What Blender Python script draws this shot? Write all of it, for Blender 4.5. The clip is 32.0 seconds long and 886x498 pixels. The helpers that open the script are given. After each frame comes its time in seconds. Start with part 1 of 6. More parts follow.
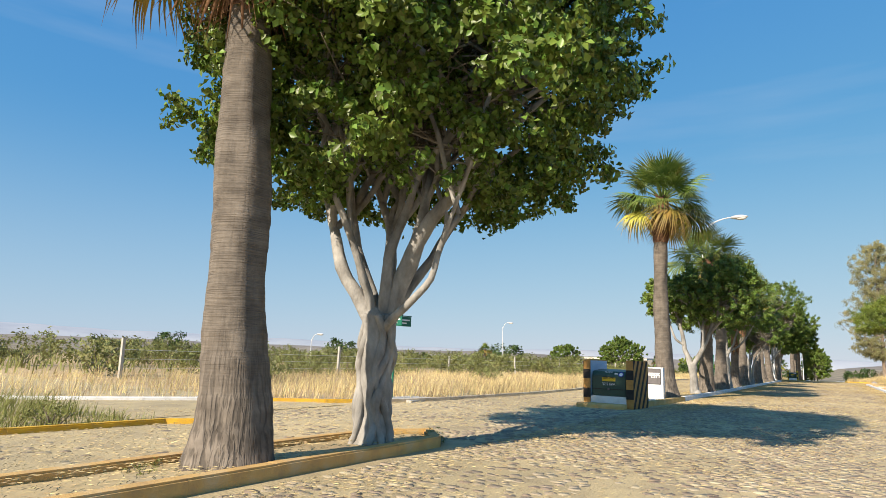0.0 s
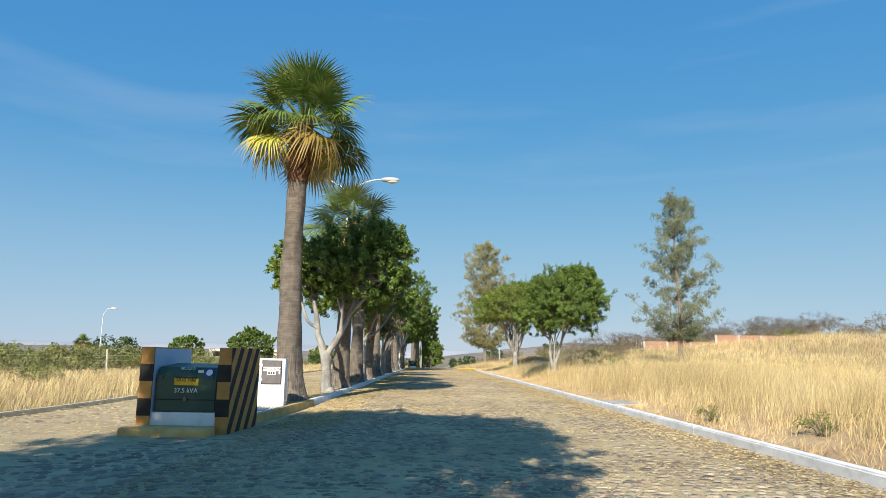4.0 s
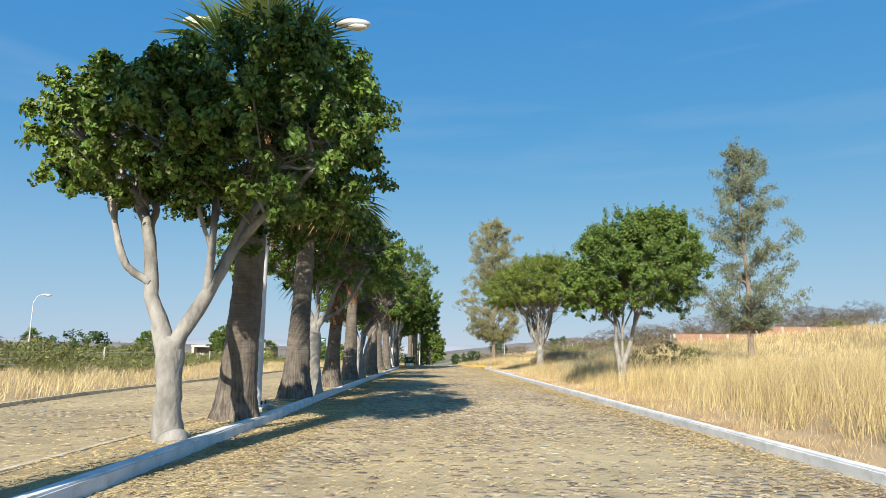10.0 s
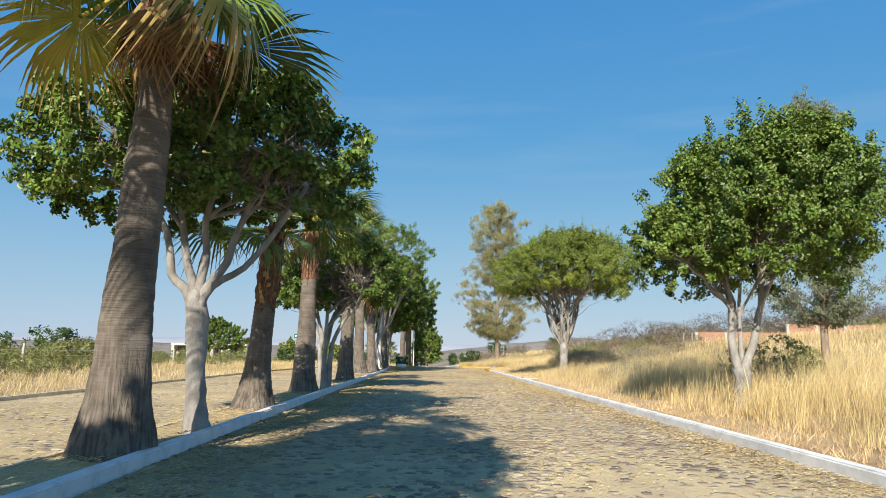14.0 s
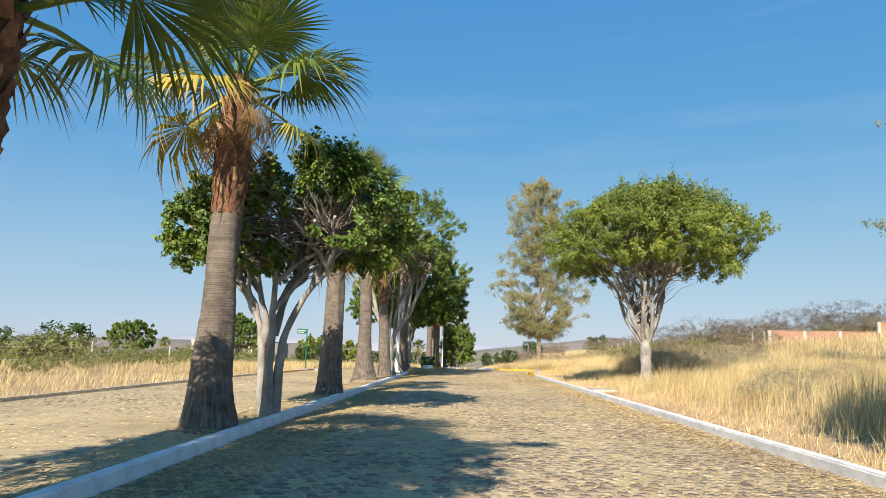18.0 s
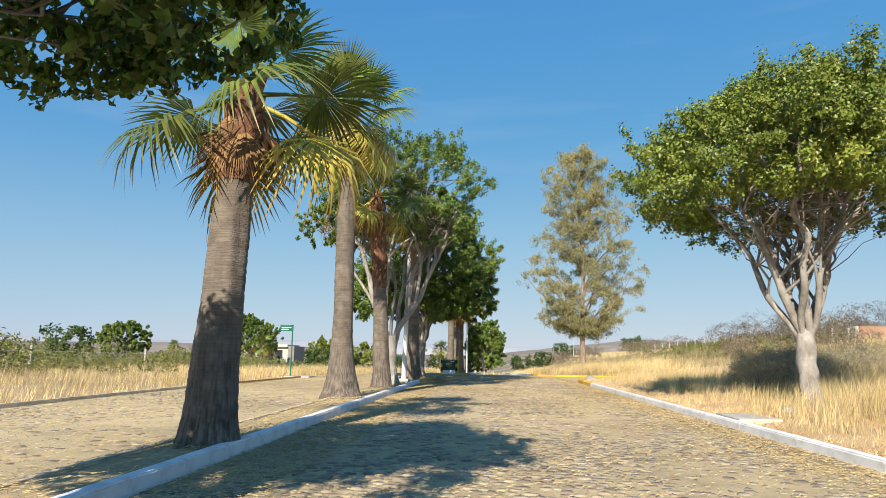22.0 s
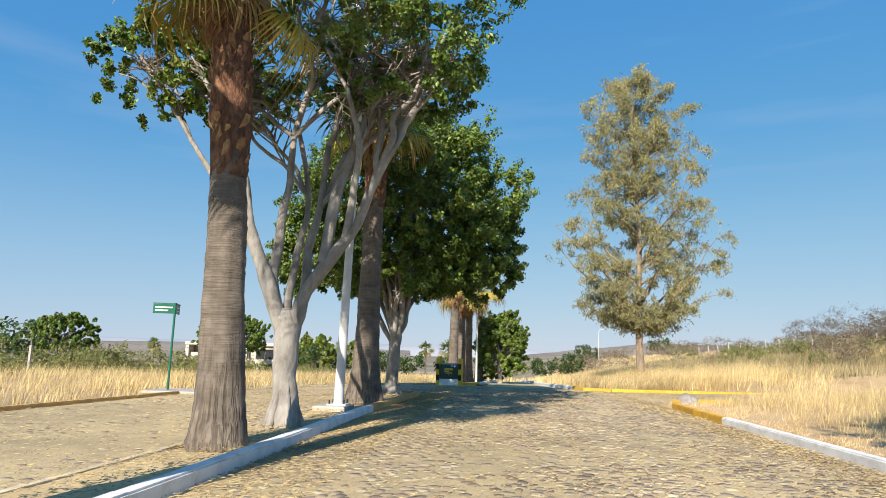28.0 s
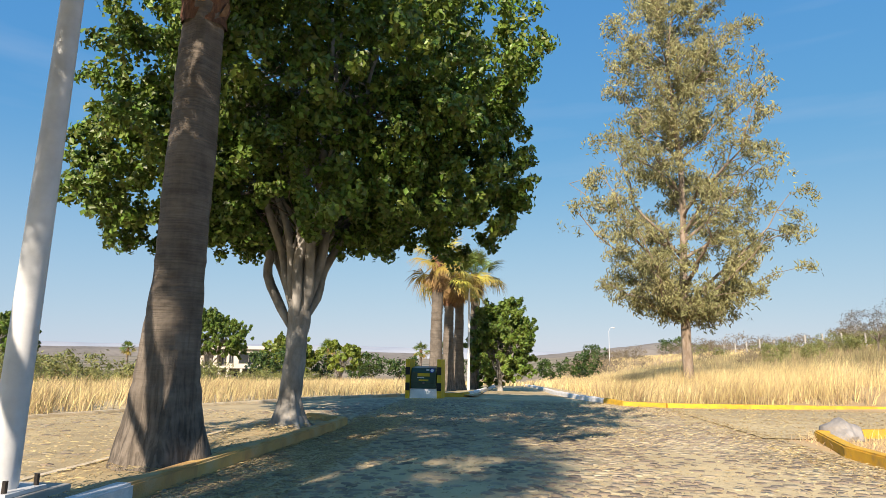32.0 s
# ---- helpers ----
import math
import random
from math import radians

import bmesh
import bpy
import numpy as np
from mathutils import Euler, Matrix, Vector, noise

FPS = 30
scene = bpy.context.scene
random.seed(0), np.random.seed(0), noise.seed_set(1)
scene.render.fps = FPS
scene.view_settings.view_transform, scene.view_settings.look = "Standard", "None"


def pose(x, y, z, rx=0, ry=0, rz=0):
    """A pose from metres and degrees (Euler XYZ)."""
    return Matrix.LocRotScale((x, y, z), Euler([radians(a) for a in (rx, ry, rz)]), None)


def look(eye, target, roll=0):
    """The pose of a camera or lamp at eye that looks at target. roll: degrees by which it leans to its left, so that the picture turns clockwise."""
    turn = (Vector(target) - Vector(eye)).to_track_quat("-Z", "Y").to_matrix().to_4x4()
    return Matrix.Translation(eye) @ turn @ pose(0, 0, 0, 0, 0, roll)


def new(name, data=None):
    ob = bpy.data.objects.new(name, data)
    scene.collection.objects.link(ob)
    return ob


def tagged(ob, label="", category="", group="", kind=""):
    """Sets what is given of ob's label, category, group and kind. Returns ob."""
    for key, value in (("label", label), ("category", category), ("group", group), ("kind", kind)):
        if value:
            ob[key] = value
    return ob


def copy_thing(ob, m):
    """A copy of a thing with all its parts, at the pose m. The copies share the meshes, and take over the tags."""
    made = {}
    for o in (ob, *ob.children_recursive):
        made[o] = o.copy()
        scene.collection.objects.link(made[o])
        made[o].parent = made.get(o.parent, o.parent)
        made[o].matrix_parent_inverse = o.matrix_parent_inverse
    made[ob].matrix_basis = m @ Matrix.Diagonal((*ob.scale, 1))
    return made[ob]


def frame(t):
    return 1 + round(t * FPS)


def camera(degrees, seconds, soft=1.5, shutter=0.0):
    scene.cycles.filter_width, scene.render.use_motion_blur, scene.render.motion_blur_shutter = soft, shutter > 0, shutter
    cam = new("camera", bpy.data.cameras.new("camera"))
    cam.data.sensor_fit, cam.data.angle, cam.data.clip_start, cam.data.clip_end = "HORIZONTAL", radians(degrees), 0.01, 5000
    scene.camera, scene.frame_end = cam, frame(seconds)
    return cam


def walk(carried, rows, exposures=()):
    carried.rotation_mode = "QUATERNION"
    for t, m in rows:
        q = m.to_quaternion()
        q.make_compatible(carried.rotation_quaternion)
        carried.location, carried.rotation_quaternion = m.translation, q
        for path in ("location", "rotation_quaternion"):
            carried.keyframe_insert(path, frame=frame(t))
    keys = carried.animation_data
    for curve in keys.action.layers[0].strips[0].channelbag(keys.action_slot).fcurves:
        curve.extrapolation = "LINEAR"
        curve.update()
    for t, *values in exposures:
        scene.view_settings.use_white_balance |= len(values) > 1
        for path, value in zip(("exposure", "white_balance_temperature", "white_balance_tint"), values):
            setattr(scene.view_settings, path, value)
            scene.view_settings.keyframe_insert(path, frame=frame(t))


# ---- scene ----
cam = camera(70.0, 32.0, soft=0.6)
PATH = [
    (0, (1.027, 5.404, 1.201), (0.0, 7.086, 1.54), 2.0),
    (0.5, (0.512, 6.296, 1.187), (-0.421, 8.033, 1.526), 1.7),
    (1, (0.177, 7.081, 1.173), (-0.647, 8.872, 1.511), 1.7),
    (1.5, (-0.09, 8.07, 1.188), (-0.73, 9.934, 1.526), 1.5),
    (2, (-0.223, 9.076, 1.204), (-0.647, 11.001, 1.545), 1.2),
    (2.5, (-0.326, 9.983, 1.218), (-0.558, 11.94, 1.559), 1.1),
    (3, (-0.435, 11.231, 1.189), (-0.506, 13.2, 1.533), 0.8),
    (3.5, (-0.464, 12.188, 1.176), (-0.433, 14.158, 1.52), 0.8),
    (5.5, (-0.503, 16.12, 1.173), (-0.498, 18.093, 1.505), 0.7),
    (6, (-0.506, 17.113, 1.211), (-0.501, 19.086, 1.539), 0.7),
    (6.5, (-0.531, 18.139, 1.203), (-0.523, 20.112, 1.533), 0.6),
    (7, (-0.527, 19.136, 1.203), (-0.517, 21.109, 1.532), 0.6),
    (7.5, (-0.516, 20.177, 1.211), (-0.503, 22.149, 1.541), 0.8),
    (8, (-0.593, 21.272, 1.192), (-0.574, 23.245, 1.523), 0.6),
    (8.5, (-0.561, 22.252, 1.219), (-0.541, 24.225, 1.548), 0.6),
    (9, (-0.503, 23.226, 1.218), (-0.482, 25.2, 1.543), 0.8),
    (9.5, (-0.501, 24.254, 1.208), (-0.478, 26.227, 1.536), 0.7),
    (10, (-0.481, 25.293, 1.203), (-0.454, 27.265, 1.532), 0.6),
    (10.5, (-0.472, 26.39, 1.209), (-0.442, 28.363, 1.536), 0.5),
    (11, (-0.453, 27.45, 1.189), (-0.42, 29.422, 1.518), 0.6),
    (11.5, (-0.471, 28.571, 1.192), (-0.435, 30.543, 1.521), 0.7),
    (12, (-0.48, 29.668, 1.196), (-0.443, 31.641, 1.524), 0.8),
    (12.5, (-0.458, 30.662, 1.192), (-0.42, 32.635, 1.521), 0.7),
    (13, (-0.445, 31.693, 1.207), (-0.407, 33.665, 1.535), 0.7),
    (13.5, (-0.42, 32.828, 1.206), (-0.382, 34.8, 1.534), 0.9),
    (14, (-0.458, 33.977, 1.189), (-0.419, 35.949, 1.517), 0.8),
    (14.5, (-0.465, 34.916, 1.159), (-0.431, 36.888, 1.486), 0.9),
    (16.5, (-0.334, 39.542, 1.218), (-0.362, 41.515, 1.543), 1.0),
    (17, (-0.292, 40.545, 1.22), (-0.328, 42.518, 1.545), 0.8),
    (17.5, (-0.344, 41.721, 1.203), (-0.386, 43.693, 1.531), 0.8),
    (18, (-0.319, 42.808, 1.238), (-0.382, 44.78, 1.562), 1.2),
    (18.5, (-0.301, 43.927, 1.238), (-0.381, 45.899, 1.561), 1.1),
    (19, (-0.304, 45.166, 1.212), (-0.396, 47.137, 1.537), 1.2),
    (19.5, (-0.34, 46.438, 1.179), (-0.441, 48.408, 1.506), 1.1),
    (20, (-0.358, 47.492, 1.169), (-0.468, 49.461, 1.497), 1.1),
    (20.5, (-0.384, 48.577, 1.185), (-0.502, 50.547, 1.514), 1.0),
    (21, (-0.41, 49.747, 1.177), (-0.541, 51.715, 1.506), 1.2),
    (21.5, (-0.441, 50.864, 1.205), (-0.577, 52.832, 1.535), 1.1),
    (22, (-0.425, 52.062, 1.185), (-0.568, 54.029, 1.517), 0.9),
    (22.5, (-0.428, 53.206, 1.187), (-0.574, 55.172, 1.522), 1.0),
    (23, (-0.451, 54.357, 1.215), (-0.598, 56.324, 1.548), 1.0),
    (23.5, (-0.442, 55.547, 1.21), (-0.588, 57.514, 1.543), 1.0),
    (24, (-0.447, 56.707, 1.185), (-0.59, 58.673, 1.521), 0.9),
    (24.5, (-0.442, 57.832, 1.163), (-0.583, 59.799, 1.5), 0.7),
    (26.5, (-0.61, 62.486, 1.248), (-0.79, 64.45, 1.584), 1.5),
    (27, (-0.616, 63.482, 1.234), (-0.8, 65.445, 1.569), 1.2),
    (27.5, (-0.592, 64.592, 1.216), (-0.78, 66.554, 1.553), 1.3),
    (28, (-0.565, 65.702, 1.199), (-0.757, 67.665, 1.536), 1.4),
    (28.5, (-0.577, 66.751, 1.19), (-0.766, 68.712, 1.531), 1.1),
    (29, (-0.544, 67.753, 1.194), (-0.738, 69.714, 1.534), 1.2),
    (29.5, (-0.509, 68.918, 1.211), (-0.705, 70.879, 1.547), 1.1),
    (30, (-0.393, 69.959, 1.234), (-0.598, 71.92, 1.569), 1.1),
    (30.5, (-0.404, 71.041, 1.188), (-0.606, 73.002, 1.527), 0.9),
    (31, (-0.373, 72.208, 1.188), (-0.574, 74.169, 1.529), 0.8),
    (31.5, (-0.38, 73.329, 1.199), (-0.581, 75.289, 1.537), 0.7),
    (32, (-0.363, 74.444, 1.15), (-0.566, 76.404, 1.494), 0.8),
]
# stops and warmth of the picture along the way
GAIN = [(0, 0.69, 6950, 13), (2.5, 0.61, 6700, 11), (7, 0.57, 6450, 10), (9, 0.58, 6400, 10), (13, 0.59, 6500, 11), (18, 0.70, 6850, 14), (21, 0.71, 6850, 13), (24, 0.62, 6750, 13), (27, 0.66, 6600, 12), (29, 0.70, 6850, 15), (31, 0.74, 7050, 16), (32, 0.74, 7100, 16)]
walk(cam, [(t, look(eye, target, roll)) for t, eye, target, roll in PATH], GAIN)

# ---- light ----
SUN_AZ, SUN_EL = radians(192.5), radians(31)
SUN_DIR = Vector((math.sin(SUN_AZ) * math.cos(SUN_EL), math.cos(SUN_AZ) * math.cos(SUN_EL), math.sin(SUN_EL)))
world = bpy.data.worlds.new("sky")
scene.world = world
world.use_nodes = True
wn, wl = world.node_tree.nodes, world.node_tree.links
sky = wn.new("ShaderNodeTexSky")
sky.sky_type, sky.sun_disc = "NISHITA", False
sky.sun_elevation, sky.sun_rotation = SUN_EL, SUN_AZ
sky.altitude, sky.air_density, sky.dust_density, sky.ozone_density = 1900, 1.0, 0.8, 1.0
# thin high cirrus, low over the fields
coord = wn.new("ShaderNodeTexCoord")
wmap = wn.new("ShaderNodeMapping")
wmap.inputs["Scale"].default_value = (1.2, 1.2, 9.0)
wnoise = wn.new("ShaderNodeTexNoise")
wnoise.inputs["Scale"].default_value, wnoise.inputs["Detail"].default_value = 1.6, 5
wramp = wn.new("ShaderNodeMapRange")
wramp.inputs["From Min"].default_value, wramp.inputs["From Max"].default_value = 0.52, 0.8
wramp.inputs["To Max"].default_value = 0.24
wmix = wn.new("ShaderNodeMix")
wmix.data_type = "RGBA"
wmix.inputs["B"].default_value = (3.1, 3.95, 5.1, 1)
wl.new(coord.outputs["Generated"], wmap.inputs["Vector"])
wl.new(wmap.outputs["Vector"], wnoise.inputs["Vector"])
wl.new(wnoise.outputs["Fac"], wramp.inputs["Value"])
# pale dust low over the horizon
axes, low_sky, veil = wn.new("ShaderNodeSeparateXYZ"), wn.new("ShaderNodeMapRange"), wn.new("ShaderNodeMath")
low_sky.interpolation_type = "SMOOTHSTEP"
low_sky.inputs["From Min"].default_value, low_sky.inputs["From Max"].default_value = -0.02, 0.36
low_sky.inputs["To Min"].default_value, low_sky.inputs["To Max"].default_value = 0.5, 0.0
veil.operation = "MAXIMUM"
wl.new(coord.outputs["Generated"], axes.inputs["Vector"])
wl.new(axes.outputs["Z"], low_sky.inputs["Value"])
wl.new(low_sky.outputs["Result"], veil.inputs[0])
wl.new(wramp.outputs["Result"], veil.inputs[1])
wl.new(veil.outputs["Value"], wmix.inputs["Factor"])
split, merge = wn.new("ShaderNodeSeparateColor"), wn.new("ShaderNodeCombineColor")
wl.new(sky.outputs["Color"], split.inputs["Color"])
for channel, power, gain in (("Red", 0.95, 0.45), ("Green", 0.47, 1.5), ("Blue", 0.14, 3.6)):
    p, g = wn.new("ShaderNodeMath"), wn.new("ShaderNodeMath")
    p.operation, g.operation = "POWER", "MULTIPLY"
    p.inputs[1].default_value, g.inputs[1].default_value = power, gain
    wl.new(split.outputs[channel], p.inputs[0])
    wl.new(p.outputs["Value"], g.inputs[0])
    wl.new(g.outputs["Value"], merge.inputs[channel])
wl.new(merge.outputs["Color"], wmix.inputs["A"])
wl.new(wmix.outputs["Result"], wn["Background"].inputs["Color"])
wn["Background"].inputs["Strength"].default_value = 0.100
sun = new("sun", bpy.data.lights.new("sun", "SUN"))
sun.data.energy, sun.data.angle, sun.data.color = 5.0, radians(0.55), (1.0, 0.92, 0.785)
sun.matrix_world = look(SUN_DIR * 200, (0, 0, 0))


# ---- materials ----
def mat(name, cols, scale=6.0, rough=0.85, bump=0.3, bscale=40.0, stretch=(1, 1, 1), rand=0.0, island=False, big=0.25,
        metal=0.0, translucent=0.0, bump_dist=0.02, spec=0.3):
    """Noise between two to four colours, a large slow variation, fine relief; rand: difference from piece to piece."""
    m = bpy.data.materials.new(name)
    m.use_nodes = True
    n, l = m.node_tree.nodes, m.node_tree.links
    bsdf = n["Principled BSDF"]
    tc = n.new("ShaderNodeTexCoord")
    mp = n.new("ShaderNodeMapping")
    mp.inputs["Scale"].default_value = stretch
    l.new(tc.outputs["Object"], mp.inputs["Vector"])
    n1 = n.new("ShaderNodeTexNoise")
    n1.inputs["Scale"].default_value, n1.inputs["Detail"].default_value, n1.inputs["Roughness"].default_value = scale, 7, 0.62
    l.new(mp.outputs["Vector"], n1.inputs["Vector"])
    ramp = n.new("ShaderNodeValToRGB")
    els = ramp.color_ramp.elements
    while len(els) < len(cols):
        els.new(0.5)
    for k, c in enumerate(cols):
        els[k].position = 0.3 + 0.4 * k / max(1, len(cols) - 1)
        els[k].color = (*c, 1)
    l.new(n1.outputs["Fac"], ramp.inputs["Fac"])
    n2 = n.new("ShaderNodeTexNoise")
    n2.inputs["Scale"].default_value, n2.inputs["Detail"].default_value = scale * 0.12, 3
    l.new(tc.outputs["Object"], n2.inputs["Vector"])
    hsv = n.new("ShaderNodeHueSaturation")
    val = n.new("ShaderNodeMapRange")
    val.inputs["From Min"].default_value, val.inputs["From Max"].default_value = 0.3, 0.7
    val.inputs["To Min"].default_value, val.inputs["To Max"].default_value = 1 - big, 1 + big
    l.new(n2.outputs["Fac"], val.inputs["Value"])
    source = val.outputs["Result"]
    if rand:
        info = n.new("ShaderNodeNewGeometry" if island else "ShaderNodeObjectInfo")
        r = n.new("ShaderNodeMapRange")
        r.inputs["To Min"].default_value, r.inputs["To Max"].default_value = 1 - rand, 1 + rand
        l.new(info.outputs["Random Per Island" if island else "Random"], r.inputs["Value"])
        mul = n.new("ShaderNodeMath")
        mul.operation = "MULTIPLY"
        l.new(source, mul.inputs[0])
        l.new(r.outputs["Result"], mul.inputs[1])
        source = mul.outputs["Value"]
        hue = n.new("ShaderNodeMapRange")
        hue.inputs["To Min"].default_value, hue.inputs["To Max"].default_value = 0.5 - rand * 0.06, 0.5 + rand * 0.06
        l.new(info.outputs["Random Per Island" if island else "Random"], hue.inputs["Value"])
        l.new(hue.outputs["Result"], hsv.inputs["Hue"])
    l.new(source, hsv.inputs["Value"])
    l.new(ramp.outputs["Color"], hsv.inputs["Color"])
    l.new(hsv.outputs["Color"], bsdf.inputs["Base Color"])
    bsdf.inputs["Roughness"].default_value, bsdf.inputs["Metallic"].default_value = rough, metal
    bsdf.inputs["Specular IOR Level"].default_value = spec
    if bump:
        n3 = n.new("ShaderNodeTexNoise")
        n3.inputs["Scale"].default_value, n3.inputs["Detail"].default_value = bscale, 5
        l.new(mp.outputs["Vector"], n3.inputs["Vector"])
        b = n.new("ShaderNodeBump")
        b.inputs["Strength"].default_value, b.inputs["Distance"].default_value = bump, bump_dist
        l.new(n3.outputs["Fac"], b.inputs["Height"])
        l.new(b.outputs["Normal"], bsdf.inputs["Normal"])
    if translucent:
        tr = n.new("ShaderNodeBsdfTranslucent")
        mx = n.new("ShaderNodeMixShader")
        mx.inputs["Fac"].default_value = translucent
        l.new(hsv.outputs["Color"], tr.inputs["Color"])
        l.new(bsdf.outputs["BSDF"], mx.inputs[1])
        l.new(tr.outputs["BSDF"], mx.inputs[2])
        l.new(mx.outputs["Shader"], n["Material Output"].inputs["Surface"])
    return m


M_EARTH = mat("dry_earth", [(0.36, 0.27, 0.15), (0.48, 0.37, 0.20), (0.42, 0.34, 0.21)], scale=0.8, bump=0.5, bscale=9)
M_ROAD = mat("dusty_road_bed", [(0.34, 0.27, 0.165), (0.45, 0.36, 0.21), (0.53, 0.42, 0.235)], scale=1.6, bump=0.6, bscale=30, big=0.22)
M_COBBLE = mat("cobble_stone", [(0.22, 0.178, 0.13), (0.315, 0.255, 0.18), (0.42, 0.345, 0.245)], scale=5, rand=0.28, island=True, bump=0.4, bscale=60)
M_COBBLE_ONE = mat("cobble_stone_single", [(0.22, 0.178, 0.13), (0.315, 0.255, 0.18), (0.42, 0.345, 0.245)], scale=5, rand=0.28, bump=0.4, bscale=60)
M_STRAW = mat("straw_litter", [(0.38, 0.285, 0.145), (0.51, 0.395, 0.205)], scale=2, rand=0.3, island=True, bump=0)
M_KERB_W = mat("whitewashed_kerb", [(0.62, 0.61, 0.58), (0.80, 0.795, 0.775), (0.85, 0.845, 0.83)], scale=4, rand=0.03, bump=0.3, bscale=50, big=0.1)
M_KERB_Y = mat("yellow_painted_kerb", [(0.45, 0.29, 0.09), (0.68, 0.40, 0.045), (0.74, 0.45, 0.05)], scale=7, rand=0.1, bump=0.4, bscale=50)
M_KERB_OLD = mat("worn_dusty_kerb", [(0.46, 0.38, 0.26), (0.62, 0.52, 0.37), (0.68, 0.60, 0.46)], scale=6, rand=0.12, bump=0.4, bscale=50)
M_KERB_DUST = mat("dusty_yellow_kerb", [(0.47, 0.30, 0.14), (0.62, 0.39, 0.14), (0.60, 0.44, 0.24)], scale=4, rand=0.08, bump=0.4, bscale=50)
M_CONC = mat("concrete", [(0.36, 0.34, 0.30), (0.48, 0.46, 0.41)], scale=5, bump=0.3, bscale=60)


def palm_bark():
    """Long upright fissures about the foot that give way to fine level rings higher up."""
    m = mat("palm_bark", [(0.1, 0.083, 0.067), (0.162, 0.136, 0.11), (0.225, 0.191, 0.156)], scale=3, stretch=(1.2, 1.2, 1.6), bump=0, big=0.2)
    n, l = m.node_tree.nodes, m.node_tree.links
    bsdf = n["Principled BSDF"]
    tc, ax, up = n.new("ShaderNodeTexCoord"), n.new("ShaderNodeSeparateXYZ"), n.new("ShaderNodeMapRange")
    l.new(tc.outputs["Object"], ax.inputs["Vector"])
    l.new(ax.outputs["Z"], up.inputs["Value"])
    up.inputs["From Min"].default_value, up.inputs["From Max"].default_value = 0.35, 1.5
    up.inputs["To Min"].default_value, up.inputs["To Max"].default_value = 0.0, 0.85
    maps = []
    for st, detail, low, high, least in (((17, 17, 1.1), 5, 0.38, 0.56, 0.55), ((1.6, 1.6, 52), 6, 0.36, 0.6, 0.8)):
        mp, nz, crack = n.new("ShaderNodeMapping"), n.new("ShaderNodeTexNoise"), n.new("ShaderNodeMapRange")
        mp.inputs["Scale"].default_value = st
        l.new(tc.outputs["Object"], mp.inputs["Vector"])
        nz.inputs["Scale"].default_value, nz.inputs["Detail"].default_value, nz.inputs["Distortion"].default_value = 1.4, detail, 0.5
        l.new(mp.outputs["Vector"], nz.inputs["Vector"])
        crack.inputs["From Min"].default_value, crack.inputs["From Max"].default_value = low, high
        crack.inputs["To Min"].default_value, crack.inputs["To Max"].default_value = least, 1.08
        l.new(nz.outputs["Fac"], crack.inputs["Value"])
        maps.append(crack.outputs["Result"])
    both, mul, b = n.new("ShaderNodeMix"), n.new("ShaderNodeMix"), n.new("ShaderNodeBump")
    l.new(up.outputs["Result"], both.inputs["Factor"])
    l.new(maps[0], both.inputs["A"])
    l.new(maps[1], both.inputs["B"])
    mul.data_type, mul.blend_type = "RGBA", "MULTIPLY"
    mul.inputs["Factor"].default_value = 1.0
    l.new(bsdf.inputs["Base Color"].links[0].from_socket, mul.inputs["A"])
    l.new(both.outputs["Result"], mul.inputs["B"])
    l.new(mul.outputs["Result"], bsdf.inputs["Base Color"])
    b.inputs["Strength"].default_value, b.inputs["Distance"].default_value = 0.8, 0.025
    l.new(both.outputs["Result"], b.inputs["Height"])
    l.new(b.outputs["Normal"], bsdf.inputs["Normal"])
    return m


M_PALMBARK = palm_bark()
M_PALMRED = mat("palm_neck_fibre", [(0.06, 0.032, 0.021), (0.145, 0.07, 0.04), (0.235, 0.125, 0.07)], scale=9, stretch=(2, 2, 0.8), bump=0.9, bscale=24)
M_BOOT = mat("old_leaf_base", [(0.13, 0.065, 0.035), (0.25, 0.135, 0.07), (0.38, 0.25, 0.15)], scale=7, rand=0.35, island=True, bump=0.6, bscale=30)


def frond(name, cols, tip, start, **more):
    """Leaf colours that run out into dry, split tips."""
    m = mat(name, cols, scale=2.5, bump=0, **more)
    n, l = m.node_tree.nodes, m.node_tree.links
    tc, far, rng, mx = n.new("ShaderNodeTexCoord"), n.new("ShaderNodeVectorMath"), n.new("ShaderNodeMapRange"), n.new("ShaderNodeMix")
    far.operation = "DISTANCE"
    far.inputs[1].default_value = (0.8, 0, 0)
    rng.inputs["From Min"].default_value, rng.inputs["From Max"].default_value = start, 1.05
    mx.data_type = "RGBA"
    mx.inputs["B"].default_value = (*tip, 1)
    l.new(tc.outputs["Object"], far.inputs[0])
    l.new(far.outputs["Value"], rng.inputs["Value"])
    l.new(rng.outputs["Result"], mx.inputs["Factor"])
    old = n["Principled BSDF"].inputs["Base Color"].links[0].from_socket
    l.new(old, mx.inputs["A"])
    l.new(mx.outputs["Result"], n["Principled BSDF"].inputs["Base Color"])
    l.new(mx.outputs["Result"], n["Translucent BSDF"].inputs["Color"])
    return m


